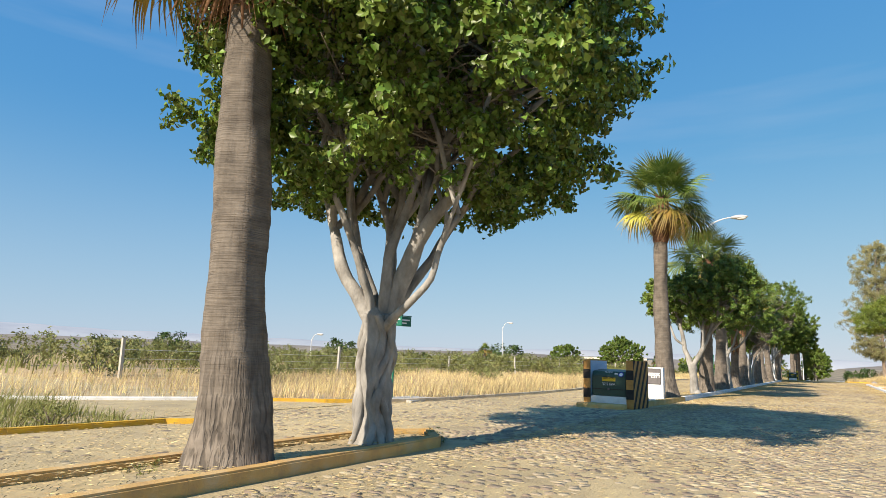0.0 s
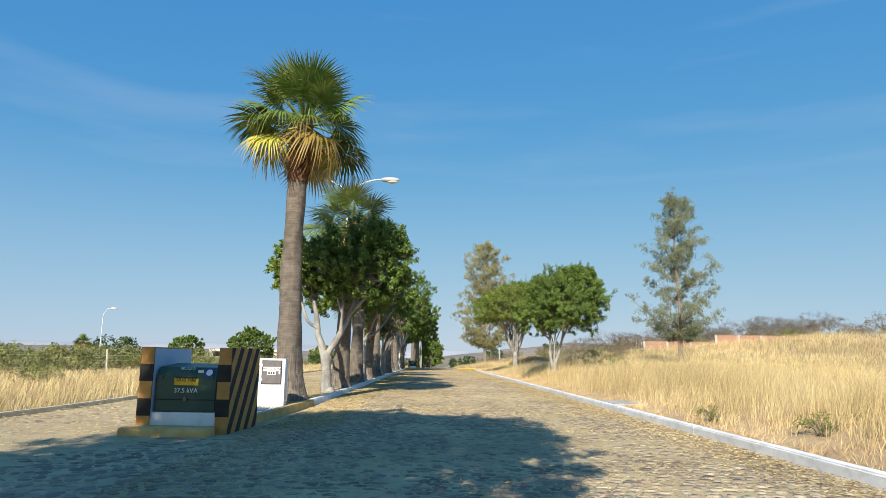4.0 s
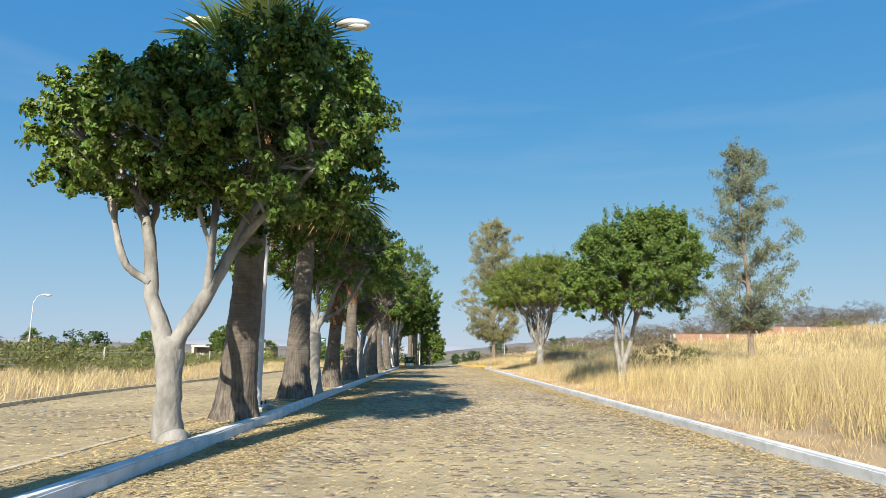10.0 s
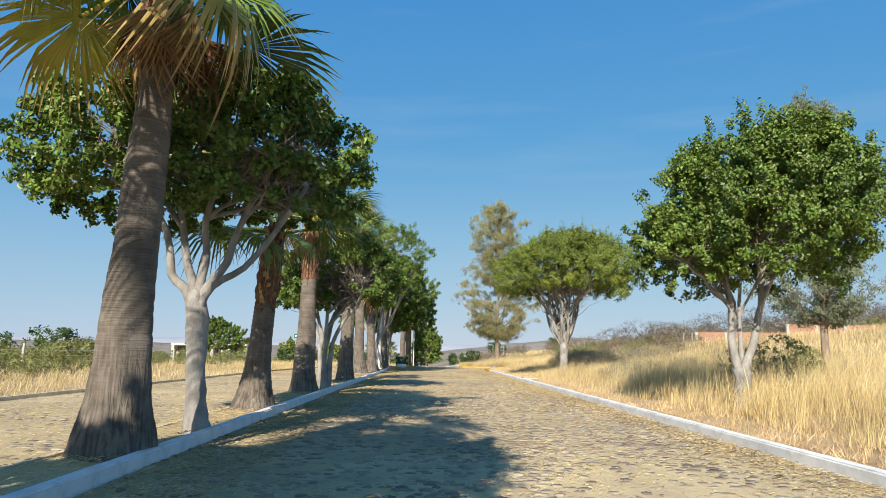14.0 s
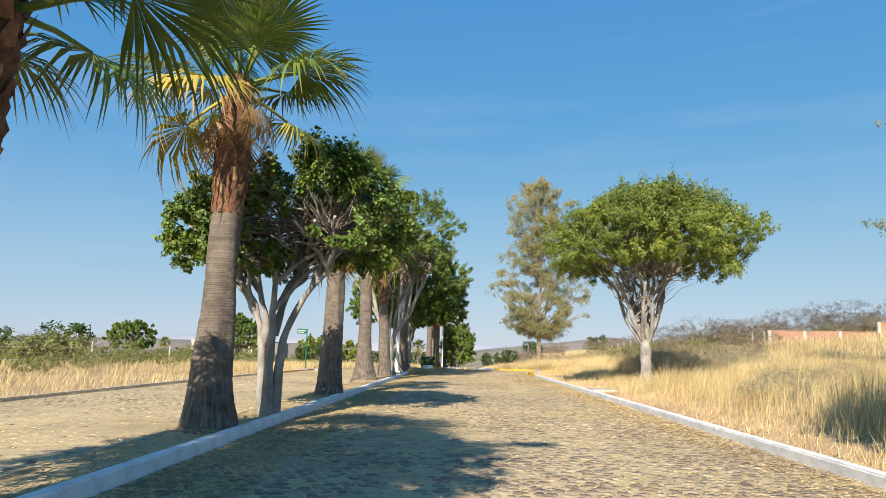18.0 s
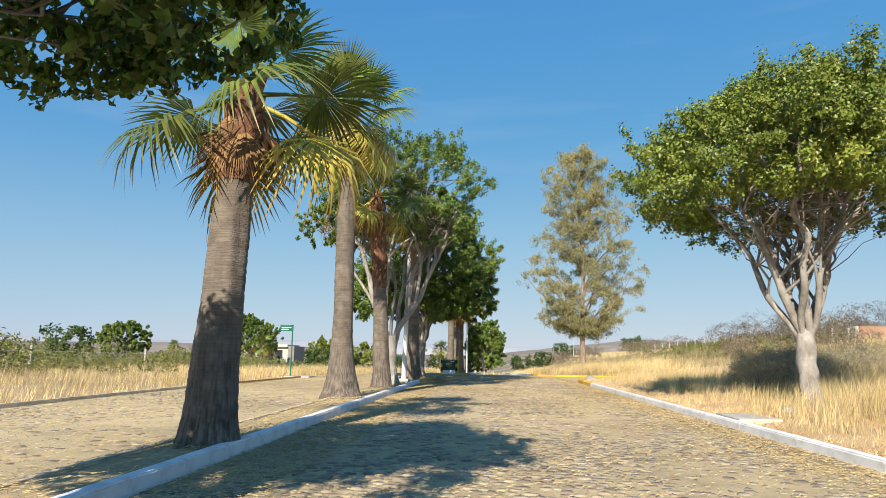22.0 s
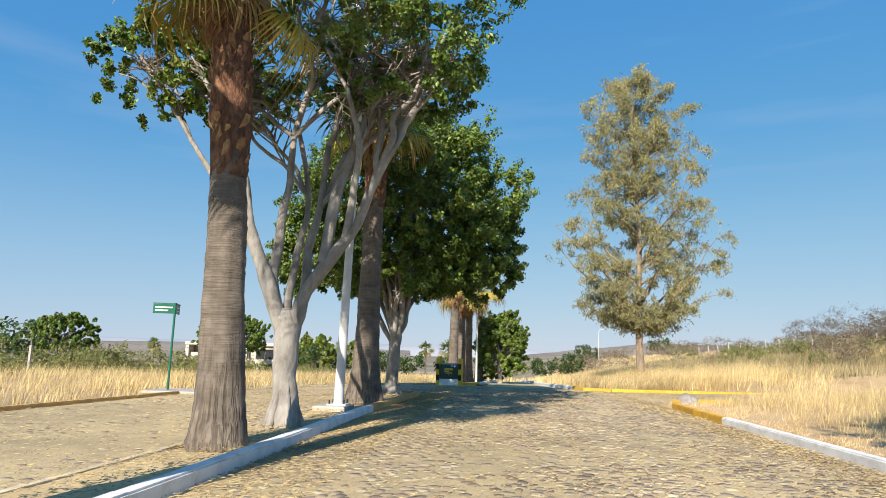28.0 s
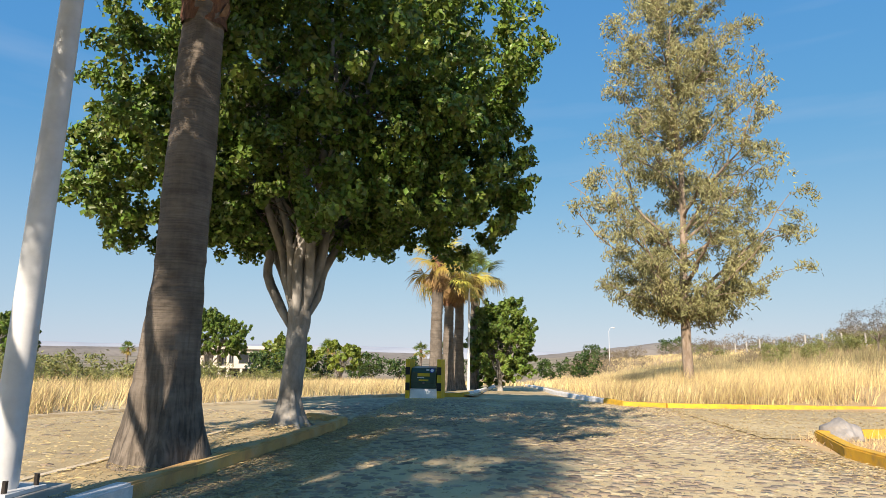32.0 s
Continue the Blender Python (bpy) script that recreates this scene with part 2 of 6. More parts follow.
M_FROND = frond("palm_frond", [(0.06, 0.105, 0.024), (0.13, 0.185, 0.036), (0.25, 0.285, 0.07)], (0.40, 0.27, 0.12), 0.74, rand=0.4, rough=0.42, translucent=0.2)
M_FRONDY = frond("yellowing_frond", [(0.24, 0.24, 0.05), (0.40, 0.34, 0.06), (0.48, 0.33, 0.07)], (0.38, 0.22, 0.09), 0.5, rand=0.35, rough=0.5, translucent=0.12)
M_FRONDD = mat("dead_frond", [(0.15, 0.085, 0.045), (0.29, 0.17, 0.08), (0.42, 0.26, 0.12)], scale=3, rand=0.4, bump=0, rough=0.8, translucent=0.12)
M_FICBARK = mat("pale_fig_bark", [(0.16, 0.15, 0.134), (0.285, 0.27, 0.246), (0.41, 0.393, 0.362)], scale=5, stretch=(1, 1, 0.5), bump=0.7, bscale=14, bump_dist=0.03)
M_FICLEAF = mat("fig_leaf", [(0.07, 0.12, 0.02), (0.125, 0.19, 0.03), (0.205, 0.27, 0.048)], scale=0.9, rand=0.45, island=True, bump=0, rough=0.42, translucent=0.22, spec=0.4)
M_FICLEAF2 = mat("bright_fig_leaf", [(0.12, 0.165, 0.024), (0.19, 0.245, 0.035), (0.285, 0.325, 0.055)], scale=0.9, rand=0.35, island=True, bump=0, rough=0.4, translucent=0.3, spec=0.5)
M_EUCBARK = mat("eucalypt_bark", [(0.15, 0.11, 0.075), (0.26, 0.20, 0.15), (0.36, 0.30, 0.24)], scale=4, stretch=(2, 2, 0.5), bump=0.5, bscale=20)
M_EUCLEAF = mat("eucalypt_leaf", [(0.20, 0.20, 0.095), (0.31, 0.295, 0.14), (0.42, 0.375, 0.185)], scale=0.5, rand=0.35, island=True, bump=0, rough=0.6, translucent=0.35)
M_EUCLEAF_G = mat("grey_eucalypt_leaf", [(0.13, 0.16, 0.10), (0.20, 0.23, 0.14), (0.27, 0.29, 0.18)], scale=0.7, rand=0.35, island=True, bump=0, rough=0.55, translucent=0.25)
M_GRASS = mat("dry_grass", [(0.46, 0.35, 0.18), (0.64, 0.50, 0.26), (0.76, 0.62, 0.36)], scale=0.5, rand=0.36, island=True, bump=0, rough=0.8, translucent=0.35, spec=0.1)
M_HILL = mat("hillside_grass", [(0.20, 0.18, 0.09), (0.30, 0.25, 0.13), (0.42, 0.34, 0.19)], scale=0.15, rand=0.3, island=True, bump=0, rough=0.8, translucent=0.2)
M_LITTER = mat("trampled_grass", [(0.40, 0.27, 0.14), (0.55, 0.39, 0.21), (0.66, 0.50, 0.29)], scale=1.0, rand=0.35, island=True, bump=0, rough=0.85)
M_GRASSG = mat("greenish_weed", [(0.18, 0.20, 0.06), (0.28, 0.27, 0.09)], scale=0.7, rand=0.3, island=True, bump=0, rough=0.7, translucent=0.3)
M_BUSH = mat("shrub_leaf", [(0.15, 0.165, 0.05), (0.22, 0.235, 0.08), (0.31, 0.29, 0.12)], scale=0.6, rand=0.35, island=True, bump=0, rough=0.6, translucent=0.2)
M_BUSHD = mat("dark_shrub_leaf", [(0.045, 0.085, 0.02), (0.075, 0.12, 0.03)], scale=0.8, rand=0.35, island=True, bump=0, rough=0.5, translucent=0.2)
M_SCRUB = mat("dry_scrub_twig", [(0.13, 0.10, 0.07), (0.19, 0.155, 0.105), (0.24, 0.195, 0.13)], scale=0.6, rand=0.35, island=True, bump=0, rough=0.9)
M_THORN = mat("thorn_twig", [(0.085, 0.07, 0.055), (0.13, 0.11, 0.085), (0.17, 0.145, 0.11)], scale=0.6, rand=0.35, island=True, bump=0, rough=0.9)
M_BRUSH = mat("grey_brush_twig", [(0.21, 0.19, 0.125), (0.32, 0.29, 0.19), (0.41, 0.36, 0.24)], scale=0.8, rand=0.35, island=True, bump=0, rough=0.85, translucent=0.15)
M_TWIG = mat("twig", [(0.16, 0.13, 0.10), (0.26, 0.22, 0.18)], scale=5, bump=0)
M_WHITE = mat("white_paint", [(0.66, 0.66, 0.64), (0.78, 0.78, 0.77), (0.82, 0.82, 0.81)], scale=2.5, bump=0.12, bscale=50, big=0.06)
M_PALEBLUE = mat("pale_blue_wall_paint", [(0.45, 0.53, 0.62), (0.55, 0.62, 0.70)], scale=2.5, bump=0.12, bscale=50, big=0.08)
M_GREEN = mat("dark_green_enamel", [(0.008, 0.045, 0.030), (0.014, 0.065, 0.042)], scale=3, rough=0.42, bump=0.04, bscale=80, big=0.12, spec=0.5)
M_SIGNG = mat("green_sign_enamel", [(0.008, 0.105, 0.068), (0.012, 0.15, 0.095)], scale=3, rough=0.4, bump=0, big=0.1)
M_ORANGE = mat("orange_hazard_paint", [(0.36, 0.17, 0.055), (0.50, 0.245, 0.07), (0.56, 0.29, 0.085)], scale=5, bump=0.2, bscale=60, big=0.12)
M_YELLOW = mat("yellow_hazard_paint", [(0.60, 0.38, 0.03), (0.72, 0.47, 0.04)], scale=5, bump=0.2, bscale=60, big=0.1)
M_BLACK = mat("black_paint", [(0.026, 0.022, 0.02), (0.05, 0.042, 0.036)], scale=5, bump=0.2, bscale=60)
M_GALV = mat("galvanised_steel", [(0.50, 0.51, 0.51), (0.60, 0.61, 0.61), (0.68, 0.69, 0.69)], scale=4, rough=0.5, metal=0.0, bump=0.05, bscale=60, big=0.1)
M_LAMPH = mat("lamp_housing", [(0.55, 0.55, 0.54), (0.66, 0.66, 0.65)], scale=4, rough=0.4, metal=0.3, bump=0)
M_LENS = mat("lamp_lens", [(0.62, 0.60, 0.55), (0.7, 0.68, 0.62)], scale=4, rough=0.25, bump=0)
M_BRONZE = mat("grey_meter_door", [(0.11, 0.10, 0.10), (0.17, 0.155, 0.15)], scale=6, rough=0.5, bump=0.05, bscale=90)
M_BRICK = mat("pinkish_brick", [(0.27, 0.15, 0.098), (0.36, 0.215, 0.145), (0.40, 0.27, 0.19)], scale=3, stretch=(1, 1, 6), bump=0.4, bscale=20)
M_GLASS = mat("window_glass", [(0.02, 0.025, 0.03), (0.035, 0.04, 0.045)], scale=1, rough=0.08, bump=0, spec=0.6)
M_HOUSE = mat("pale_render", [(0.52, 0.475, 0.40), (0.62, 0.57, 0.49)], scale=0.8, bump=0.1, bscale=20, big=0.08)
M_HOUSEG = mat("grey_render", [(0.18, 0.172, 0.16), (0.25, 0.24, 0.22)], scale=0.8, bump=0.1, bscale=20, big=0.08)
M_ROCK = mat("grey_rock", [(0.20, 0.19, 0.18), (0.34, 0.32, 0.30)], scale=6, bump=0.6, bscale=12)
M_STICKB = mat("blue_sticker", [(0.03, 0.04, 0.25), (0.05, 0.06, 0.33)], scale=9, rough=0.4, bump=0)
# distance haze is painted into this blue-grey; no haze in the air
M_HAZE = mat("haze_tinted_ridge", [(0.30, 0.33, 0.38), (0.36, 0.385, 0.42), (0.40, 0.41, 0.43)], scale=0.004, bump=0, big=0.08)
M_MESA = mat("scrub_covered_hill", [(0.15, 0.13, 0.11), (0.21, 0.185, 0.155), (0.25, 0.22, 0.18)], scale=0.05, bump=0, big=0.15)


# ---- helpers ----
def raw(name, verts, faces, smooth=False):
    """A mesh from arrays: verts (n, 3), faces (m, k) all of one size, or a list of such."""
    me = bpy.data.meshes.new(name)
    verts = np.asarray(verts, np.float32)
    blocks = [np.asarray(f, np.int32) for f in (faces if isinstance(faces, list) else [faces])]
    blocks = [b for b in blocks if len(b)]
    loops = np.concatenate([b.ravel() for b in blocks])
    sizes = np.concatenate([np.full(len(b), b.shape[1], np.int32) for b in blocks])
    me.vertices.add(len(verts))
    me.vertices.foreach_set("co", verts.ravel())
    me.loops.add(len(loops))
    me.loops.foreach_set("vertex_index", loops)
    me.polygons.add(len(sizes))
    me.polygons.foreach_set("loop_start", np.concatenate([[0], np.cumsum(sizes)[:-1]]).astype(np.int32))
    me.polygons.foreach_set("loop_total", sizes)
    if smooth:
        me.polygons.foreach_set("use_smooth", np.ones(len(sizes), bool))
    me.update(calc_edges=True)
    return me


def put_mesh(name, me, material, parent=None, label="", at=None):
    if not me.materials:
        me.materials.append(material)
    ob = new(name, me)
    if parent is not None:
        ob.parent = parent
    if at is not None:
        ob.matrix_basis = at
    return tagged(ob, label)


def part(name, bm, material, parent, label="", smooth=False, at=None):
    me = bpy.data.meshes.new(name)
    bm.to_mesh(me)
    bm.free()
    if smooth:
        for p in me.polygons:
            p.use_smooth = True
    return put_mesh(name, me, material, parent, label, at)


def thing(name, label, category, loc=(0, 0, 0), turn=0, group=""):
    ob = new(name)
    ob.empty_display_size = 0.2
    ob.matrix_basis = pose(*loc, 0, 0, turn)
    return tagged(ob, label, category, group)


def box(x0, x1, y0, y1, z0, z1, bevel=0.01):
    bm = bmesh.new()
    bmesh.ops.create_cube(bm, size=1, matrix=Matrix.Translation(((x0 + x1) / 2, (y0 + y1) / 2, (z0 + z1) / 2)) @ Matrix.Diagonal((x1 - x0, y1 - y0, z1 - z0, 1)))
    if bevel:
        bmesh.ops.bevel(bm, geom=bm.edges[:], offset=bevel, segments=2, affect="EDGES", profile=0.6)
    return bm


def disc(r, depth, axis="Z", segs=24, at=(0, 0, 0), r2=None, bevel=0):
    bm = bmesh.new()
    turn = {"Z": Matrix(), "X": Matrix.Rotation(math.pi / 2, 4, "Y"), "Y": Matrix.Rotation(math.pi / 2, 4, "X")}[axis]
    bmesh.ops.create_cone(bm, cap_ends=True, segments=segs, radius1=r, radius2=r if r2 is None else r2, depth=depth, matrix=Matrix.Translation(at) @ turn)
    if bevel:
        bmesh.ops.bevel(bm, geom=[e for e in bm.edges if len(e.link_faces) == 2 and e.calc_face_angle(0) > 1], offset=bevel, segments=2, affect="EDGES")
    return bm


def tube(points, radii, sides=10, cap=True):
    """Verts and quads of a tube along points."""
    pts = [Vector(p) for p in points]
    verts, quads = [], []
    side = Vector((1, 0, 0))
    for k, p in enumerate(pts):
        ahead = (pts[min(k + 1, len(pts) - 1)] - pts[max(k - 1, 0)]).normalized()
        side = (side - ahead * side.dot(ahead))
        side = side.normalized() if side.length > 1e-4 else ahead.orthogonal().normalized()
        up = ahead.cross(side)
        for s in range(sides):
            a = 2 * math.pi * s / sides
            verts.append(p + (side * math.cos(a) + up * math.sin(a)) * radii[k])
        if k:
            b = (k - 1) * sides
            for s in range(sides):
                t = (s + 1) % sides
                quads.append((b + s, b + t, b + sides + t, b + sides + s))
    if cap:
        verts.append(pts[-1])
        tip, b = len(verts) - 1, (len(pts) - 1) * sides
        for s in range(sides):
            quads.append((b + s, b + (s + 1) % sides, tip, tip))
    return verts, quads


def rounded(points, radii, parts=3):
    """The same line with smooth bends: points and radii filled in between."""
    P = [Vector(p) for p in points]
    out, r = [], []
    for k in range(len(P) - 1):
        a, b, c, d = P[max(k - 1, 0)], P[k], P[k + 1], P[min(k + 2, len(P) - 1)]
        for i in range(parts):
            u = i / parts
            out.append(0.5 * (2 * b + (c - a) * u + (2 * a - 5 * b + 4 * c - d) * u * u + (3 * b - a - 3 * c + d) * u ** 3))
            r.append(radii[k] + (radii[k + 1] - radii[k]) * u)
    return out + [P[-1]], r + [radii[-1]]


def joined_tubes(name, list_of, sides=8, rough_at=0.0, smooth=True):
    verts, faces = [], []
    tris = []
    for points, radii, *more in list_of:
        count = more[0] if more else sides
        if count >= 8 and len(points) > 3:
            points, radii = rounded(points, radii)
        v, q = tube(points, radii, count)
        base = len(verts)
        verts += v
        for f in q:
            if f[2] == f[3]:
                tris.append((base + f[0], base + f[1], base + f[2]))
            else:
                faces.append(tuple(base + i for i in f))
    V = np.array([tuple(v) for v in verts], np.float32)
    if rough_at:
        for k, v in enumerate(verts):
            d = noise.noise_vector(v * 3.0) * rough_at + noise.noise_vector(v * 9.0) * rough_at * 0.4
            V[k] += (d.x, d.y, d.z)
    return raw(name, V, [np.array(faces, np.int32).reshape(-1, 4), np.array(tris, np.int32).reshape(-1, 3)], smooth)


def sstep(a, b, v):
    t = np.clip((np.asarray(v, float) - a) / (b - a), 0, 1)
    return t * t * (3 - 2 * t)


def ground_z(x, y):
    """Height of the land."""
    x, y = np.asarray(x, float), np.asarray(y, float)
    slope = 0.01 + 0.025 * sstep(50, 75, y) + 0.06 * sstep(75, 110, y) * (1 - 0.5 * sstep(170, 280, y))
    right = 0.11 * sstep(3.9, 4.3, x) + 0.15 * sstep(4.3, 7, x) + slope * np.clip(x - 6.5, 0, 70)
    right = right * (1 - sstep(82.8, 85.2, y) * (1 - sstep(91.6, 94, y)) * (1 - sstep(14, 24, x)))
    away = -0.02 * np.clip(y - 92, 0, 120) * (1 - sstep(6, 25, x))
    far = np.hypot(x, y)
    lift = 9 * sstep(300, 2600, far) - 3.0 * sstep(90, 300, far) * (1 - sstep(0, 30, x))
    return right + away + lift


RNG = np.random.default_rng(7)


def unit(n, rng):
    v = rng.normal(size=(n, 3))
    return v / np.linalg.norm(v, axis=1)[:, None]


def leaves(name, centres, normals, length, width, rng, droop=0.3):
    """One mesh of folded diamond leaves, each an island of two triangles."""
    n = len(centres)
    nrm = normals + unit(n, rng) * 0.75
    nrm /= np.linalg.norm(nrm, axis=1)[:, None]
    run = np.cross(nrm, unit(n, rng))
    run /= np.linalg.norm(run, axis=1)[:, None] + 1e-9
    run[:, 2] -= droop
    run /= np.linalg.norm(run, axis=1)[:, None]
    side = np.cross(nrm, run)
    side /= np.linalg.norm(side, axis=1)[:, None] + 1e-9
    size = rng.uniform(0.7, 1.25, (n, 1))
    L, W = length * size, width * size
    base, tip = centres - run * L / 2, centres + run * L / 2
    fold = nrm * W * 0.25
    a, b = centres + side * W / 2 + fold, centres - side * W / 2 + fold
    V = np.stack([base, a, tip, b], 1).reshape(-1, 3)
    k = np.arange(n)[:, None] * 4
    F = np.concatenate([k + [0, 1, 2], k + [0, 2, 3]], 1).reshape(-1, 3)
    return raw(name, V, F)


def lobed_crown(lobes, per_m2, rng, shell=0.35, thin=0.0, clump=0.16, floor=None):
    """Points in the outer shell of overlapping ellipsoids (centre, radii), with their outward normals, gathered in small clumps."""
    pts, nrm = [], []
    for k, (c, r) in enumerate(lobes):
        c, r = np.array(c, float), np.array(r, float)
        area = 4 * math.pi * (r.prod()) ** (2 / 3)
        n = int(area * per_m2 / 14)
        d = unit(n, rng)
        depth = 1 - shell * rng.random((n, 1)) ** 1.8
        p = c + d * r * depth
        keep = rng.random(n) > thin
        for j, (c2, r2) in enumerate(lobes):
            if j != k:
                q = ((p - c2) / r2)
                keep &= (q * q).sum(1) > 0.55
        p, d = p[keep], d[keep]
        p = np.repeat(p, 14, 0) + rng.normal(size=(len(p) * 14, 3)) * clump
        pts.append(p)
        nrm.append(np.repeat(d / r, 14, 0))
    pts, nrm = np.concatenate(pts), np.concatenate(nrm)
    nrm /= np.linalg.norm(nrm, axis=1)[:, None]
    if floor is not None:
        ok = pts[:, 2] > floor
        pts, nrm = pts[ok], nrm[ok]
    return pts, nrm


# ---- land ----
def axis(*runs):
    return np.unique(np.concatenate([np.arange(a, b + 1e-6, s) for a, b, s in runs]).round(3))


def sheet(name, xs, ys, zfun, material):
    X, Y = np.meshgrid(xs, ys)
    V = np.stack([X, Y, zfun(X, Y)], -1).reshape(-1, 3)
    w = len(xs)
    i = (np.arange(len(ys) - 1)[:, None] * w + np.arange(w - 1)[None]).ravel()
    return put_mesh(name, raw(name, V, np.stack([i, i + 1, i + w + 1, i + w], 1), True), material)


def land_material():
    m = mat("land", [(0.34, 0.23, 0.12), (0.47, 0.335, 0.18), (0.40, 0.30, 0.18)], scale=0.8, bump=0.5, bscale=9)
    n, l = m.node_tree.nodes, m.node_tree.links
    bsdf = n["Principled BSDF"]
    near = bsdf.inputs["Base Color"].links[0].from_socket
    tc = n.new("ShaderNodeTexCoord")
    mp = n.new("ShaderNodeMapping")
    mp.inputs["Scale"].default_value = (0.35, 1, 1)
    l.new(tc.outputs["Object"], mp.inputs["Vector"])
    nz = n.new("ShaderNodeTexNoise")
    nz.inputs["Scale"].default_value, nz.inputs["Detail"].default_value = 0.011, 6
    l.new(mp.outputs["Vector"], nz.inputs["Vector"])
    ramp = n.new("ShaderNodeValToRGB")
    els = ramp.color_ramp.elements
    for k, (p, c) in enumerate(((0.36, (0.14, 0.13, 0.08)), (0.46, (0.28, 0.23, 0.15)), (0.52, (0.18, 0.15, 0.11)), (0.6, (0.38, 0.31, 0.21)), (0.66, (0.20, 0.17, 0.12)))):
        e = els[k] if k < 2 else els.new(p)
        e.position, e.color = p, (*c, 1)
    l.new(nz.outputs["Fac"], ramp.inputs["Fac"])
    dist = n.new("ShaderNodeVectorMath")
    dist.operation = "LENGTH"
    l.new(tc.outputs["Object"], dist.inputs[0])
    rng = n.new("ShaderNodeMapRange")
    rng.inputs["From Min"].default_value, rng.inputs["From Max"].default_value = 130, 330
    l.new(dist.outputs["Value"], rng.inputs["Value"])
    mx = n.new("ShaderNodeMix")
    mx.data_type = "RGBA"
    l.new(rng.outputs["Result"], mx.inputs["Factor"])
    l.new(near, mx.inputs["A"])
    l.new(ramp.outputs["Color"], mx.inputs["B"])
    l.new(mx.outputs["Result"], bsdf.inputs["Base Color"])
    return m


gx = axis((-3600, -400, 160), (-400, -60, 20), (-60, -16, 2), (-16, 16, 0.5), (16, 60, 2), (60, 400, 20), (400, 3600, 160))
gy = axis((-500, -40, 40), (-40, 180, 1.6), (180, 420, 12), (420, 4200, 140))
tagged(sheet("ground", gx, gy, lambda x, y: ground_z(x, y) - 0.03 * (np.abs(x + 3.3) < 7.1), land_material()), "dry tan earth reaching to a hazy valley", "ground", kind="structure")


def road_z(x, y):
    return ground_z(np.clip(x, -14, 3.8), y) + 0.004 + 0.02 * np.sin(x * 1.3 + y * 0.21) * np.sin(y * 0.37 + 1) * 0.5


road = sheet("road", axis((-10.35, 3.9, 0.25)), axis((-14, 165, 0.5)), road_z, M_ROAD)
tagged(road, "dusty cobbled two-lane road strewn with straw", "road", kind="structure")
for nm, x0, x1, y0, y1 in (("side_road", 3.6, 40, 85.1, 91.6), ("side_road", -60, -8.6, 0, 17.5)):
    def lane_z(x, y):
        return ground_z(x, y) + 0.015
    tagged(sheet(nm, axis((x0, x1, 1.0)), axis((y0, y1, 0.5)), lane_z, M_ROAD), "dusty side street of packed earth", "road", kind="structure")


# ---- far hills ----
def ridge(name, az0, az1, dist, heights, material, label, base=0):
    rows = 160
    V, F = [], []
    for k in range(rows):
        a = radians(az0 + (az1 - az0) * k / (rows - 1))
        u = k / (rows - 1)
        h = np.interp(u, np.linspace(0, 1, len(heights)), heights)
        h *= 1 + 0.18 * noise.noise(Vector((u * 9, dist * 0.01, 0))) + 0.07 * noise.noise(Vector((u * 41, dist * 0.01, 3)))
        for d, f in ((0, -0.4), (0.04, 0.45), (0.1, 0.9), (0.16, 1.0), (0.3, 0.2)):
            r = dist * (1 + d)
            V.append((r * math.sin(a), r * math.cos(a), base + max(h, 0.5) * f))
    for k in range(rows - 1):
        for j in range(4):
            b = k * 5 + j
            F.append((b, b + 5, b + 6, b + 1))
    return tagged(put_mesh(name, raw(name, V, np.array(F), True), material), label, "hill", kind="structure")


# farthest range: its colour stands in for the hazy air
ridge("backdrop", -80, 40, 3000, (78, 92, 76, 68, 56, 50, 60, 52, 40, 48, 60, 50), M_HAZE, "mountain range on the horizon, haze painted in as blue-grey", 6)
ridge("backdrop", 1, 40, 900, (4, 16, 26, 25, 18, 24, 36, 50), M_MESA, "low brown scrub-covered hill", 2)
ridge("backdrop", -75, -8, 1500, (14, 18, 20, 19, 17, 20, 17, 14), M_MESA, "flat brown mesa across the valley", 2)


# ---- kerbs ----
def kerb_mesh(length, w, h):
    bm = box(-w / 2, w / 2, 0.0005, length - 0.0005, -0.12, h, 0)
    top = [e for e in bm.edges if all(v.co.z > h - 0.001 for v in e.verts) and abs(e.verts[0].co.y - e.verts[1].co.y) > 0.1]
    bmesh.ops.bevel(bm, geom=top, offset=0.02, segments=2, affect="EDGES")
    me = bpy.data.meshes.new("kerb_stone")
    bm.to_mesh(me)
    bm.free()
    return me


KERBS = {}


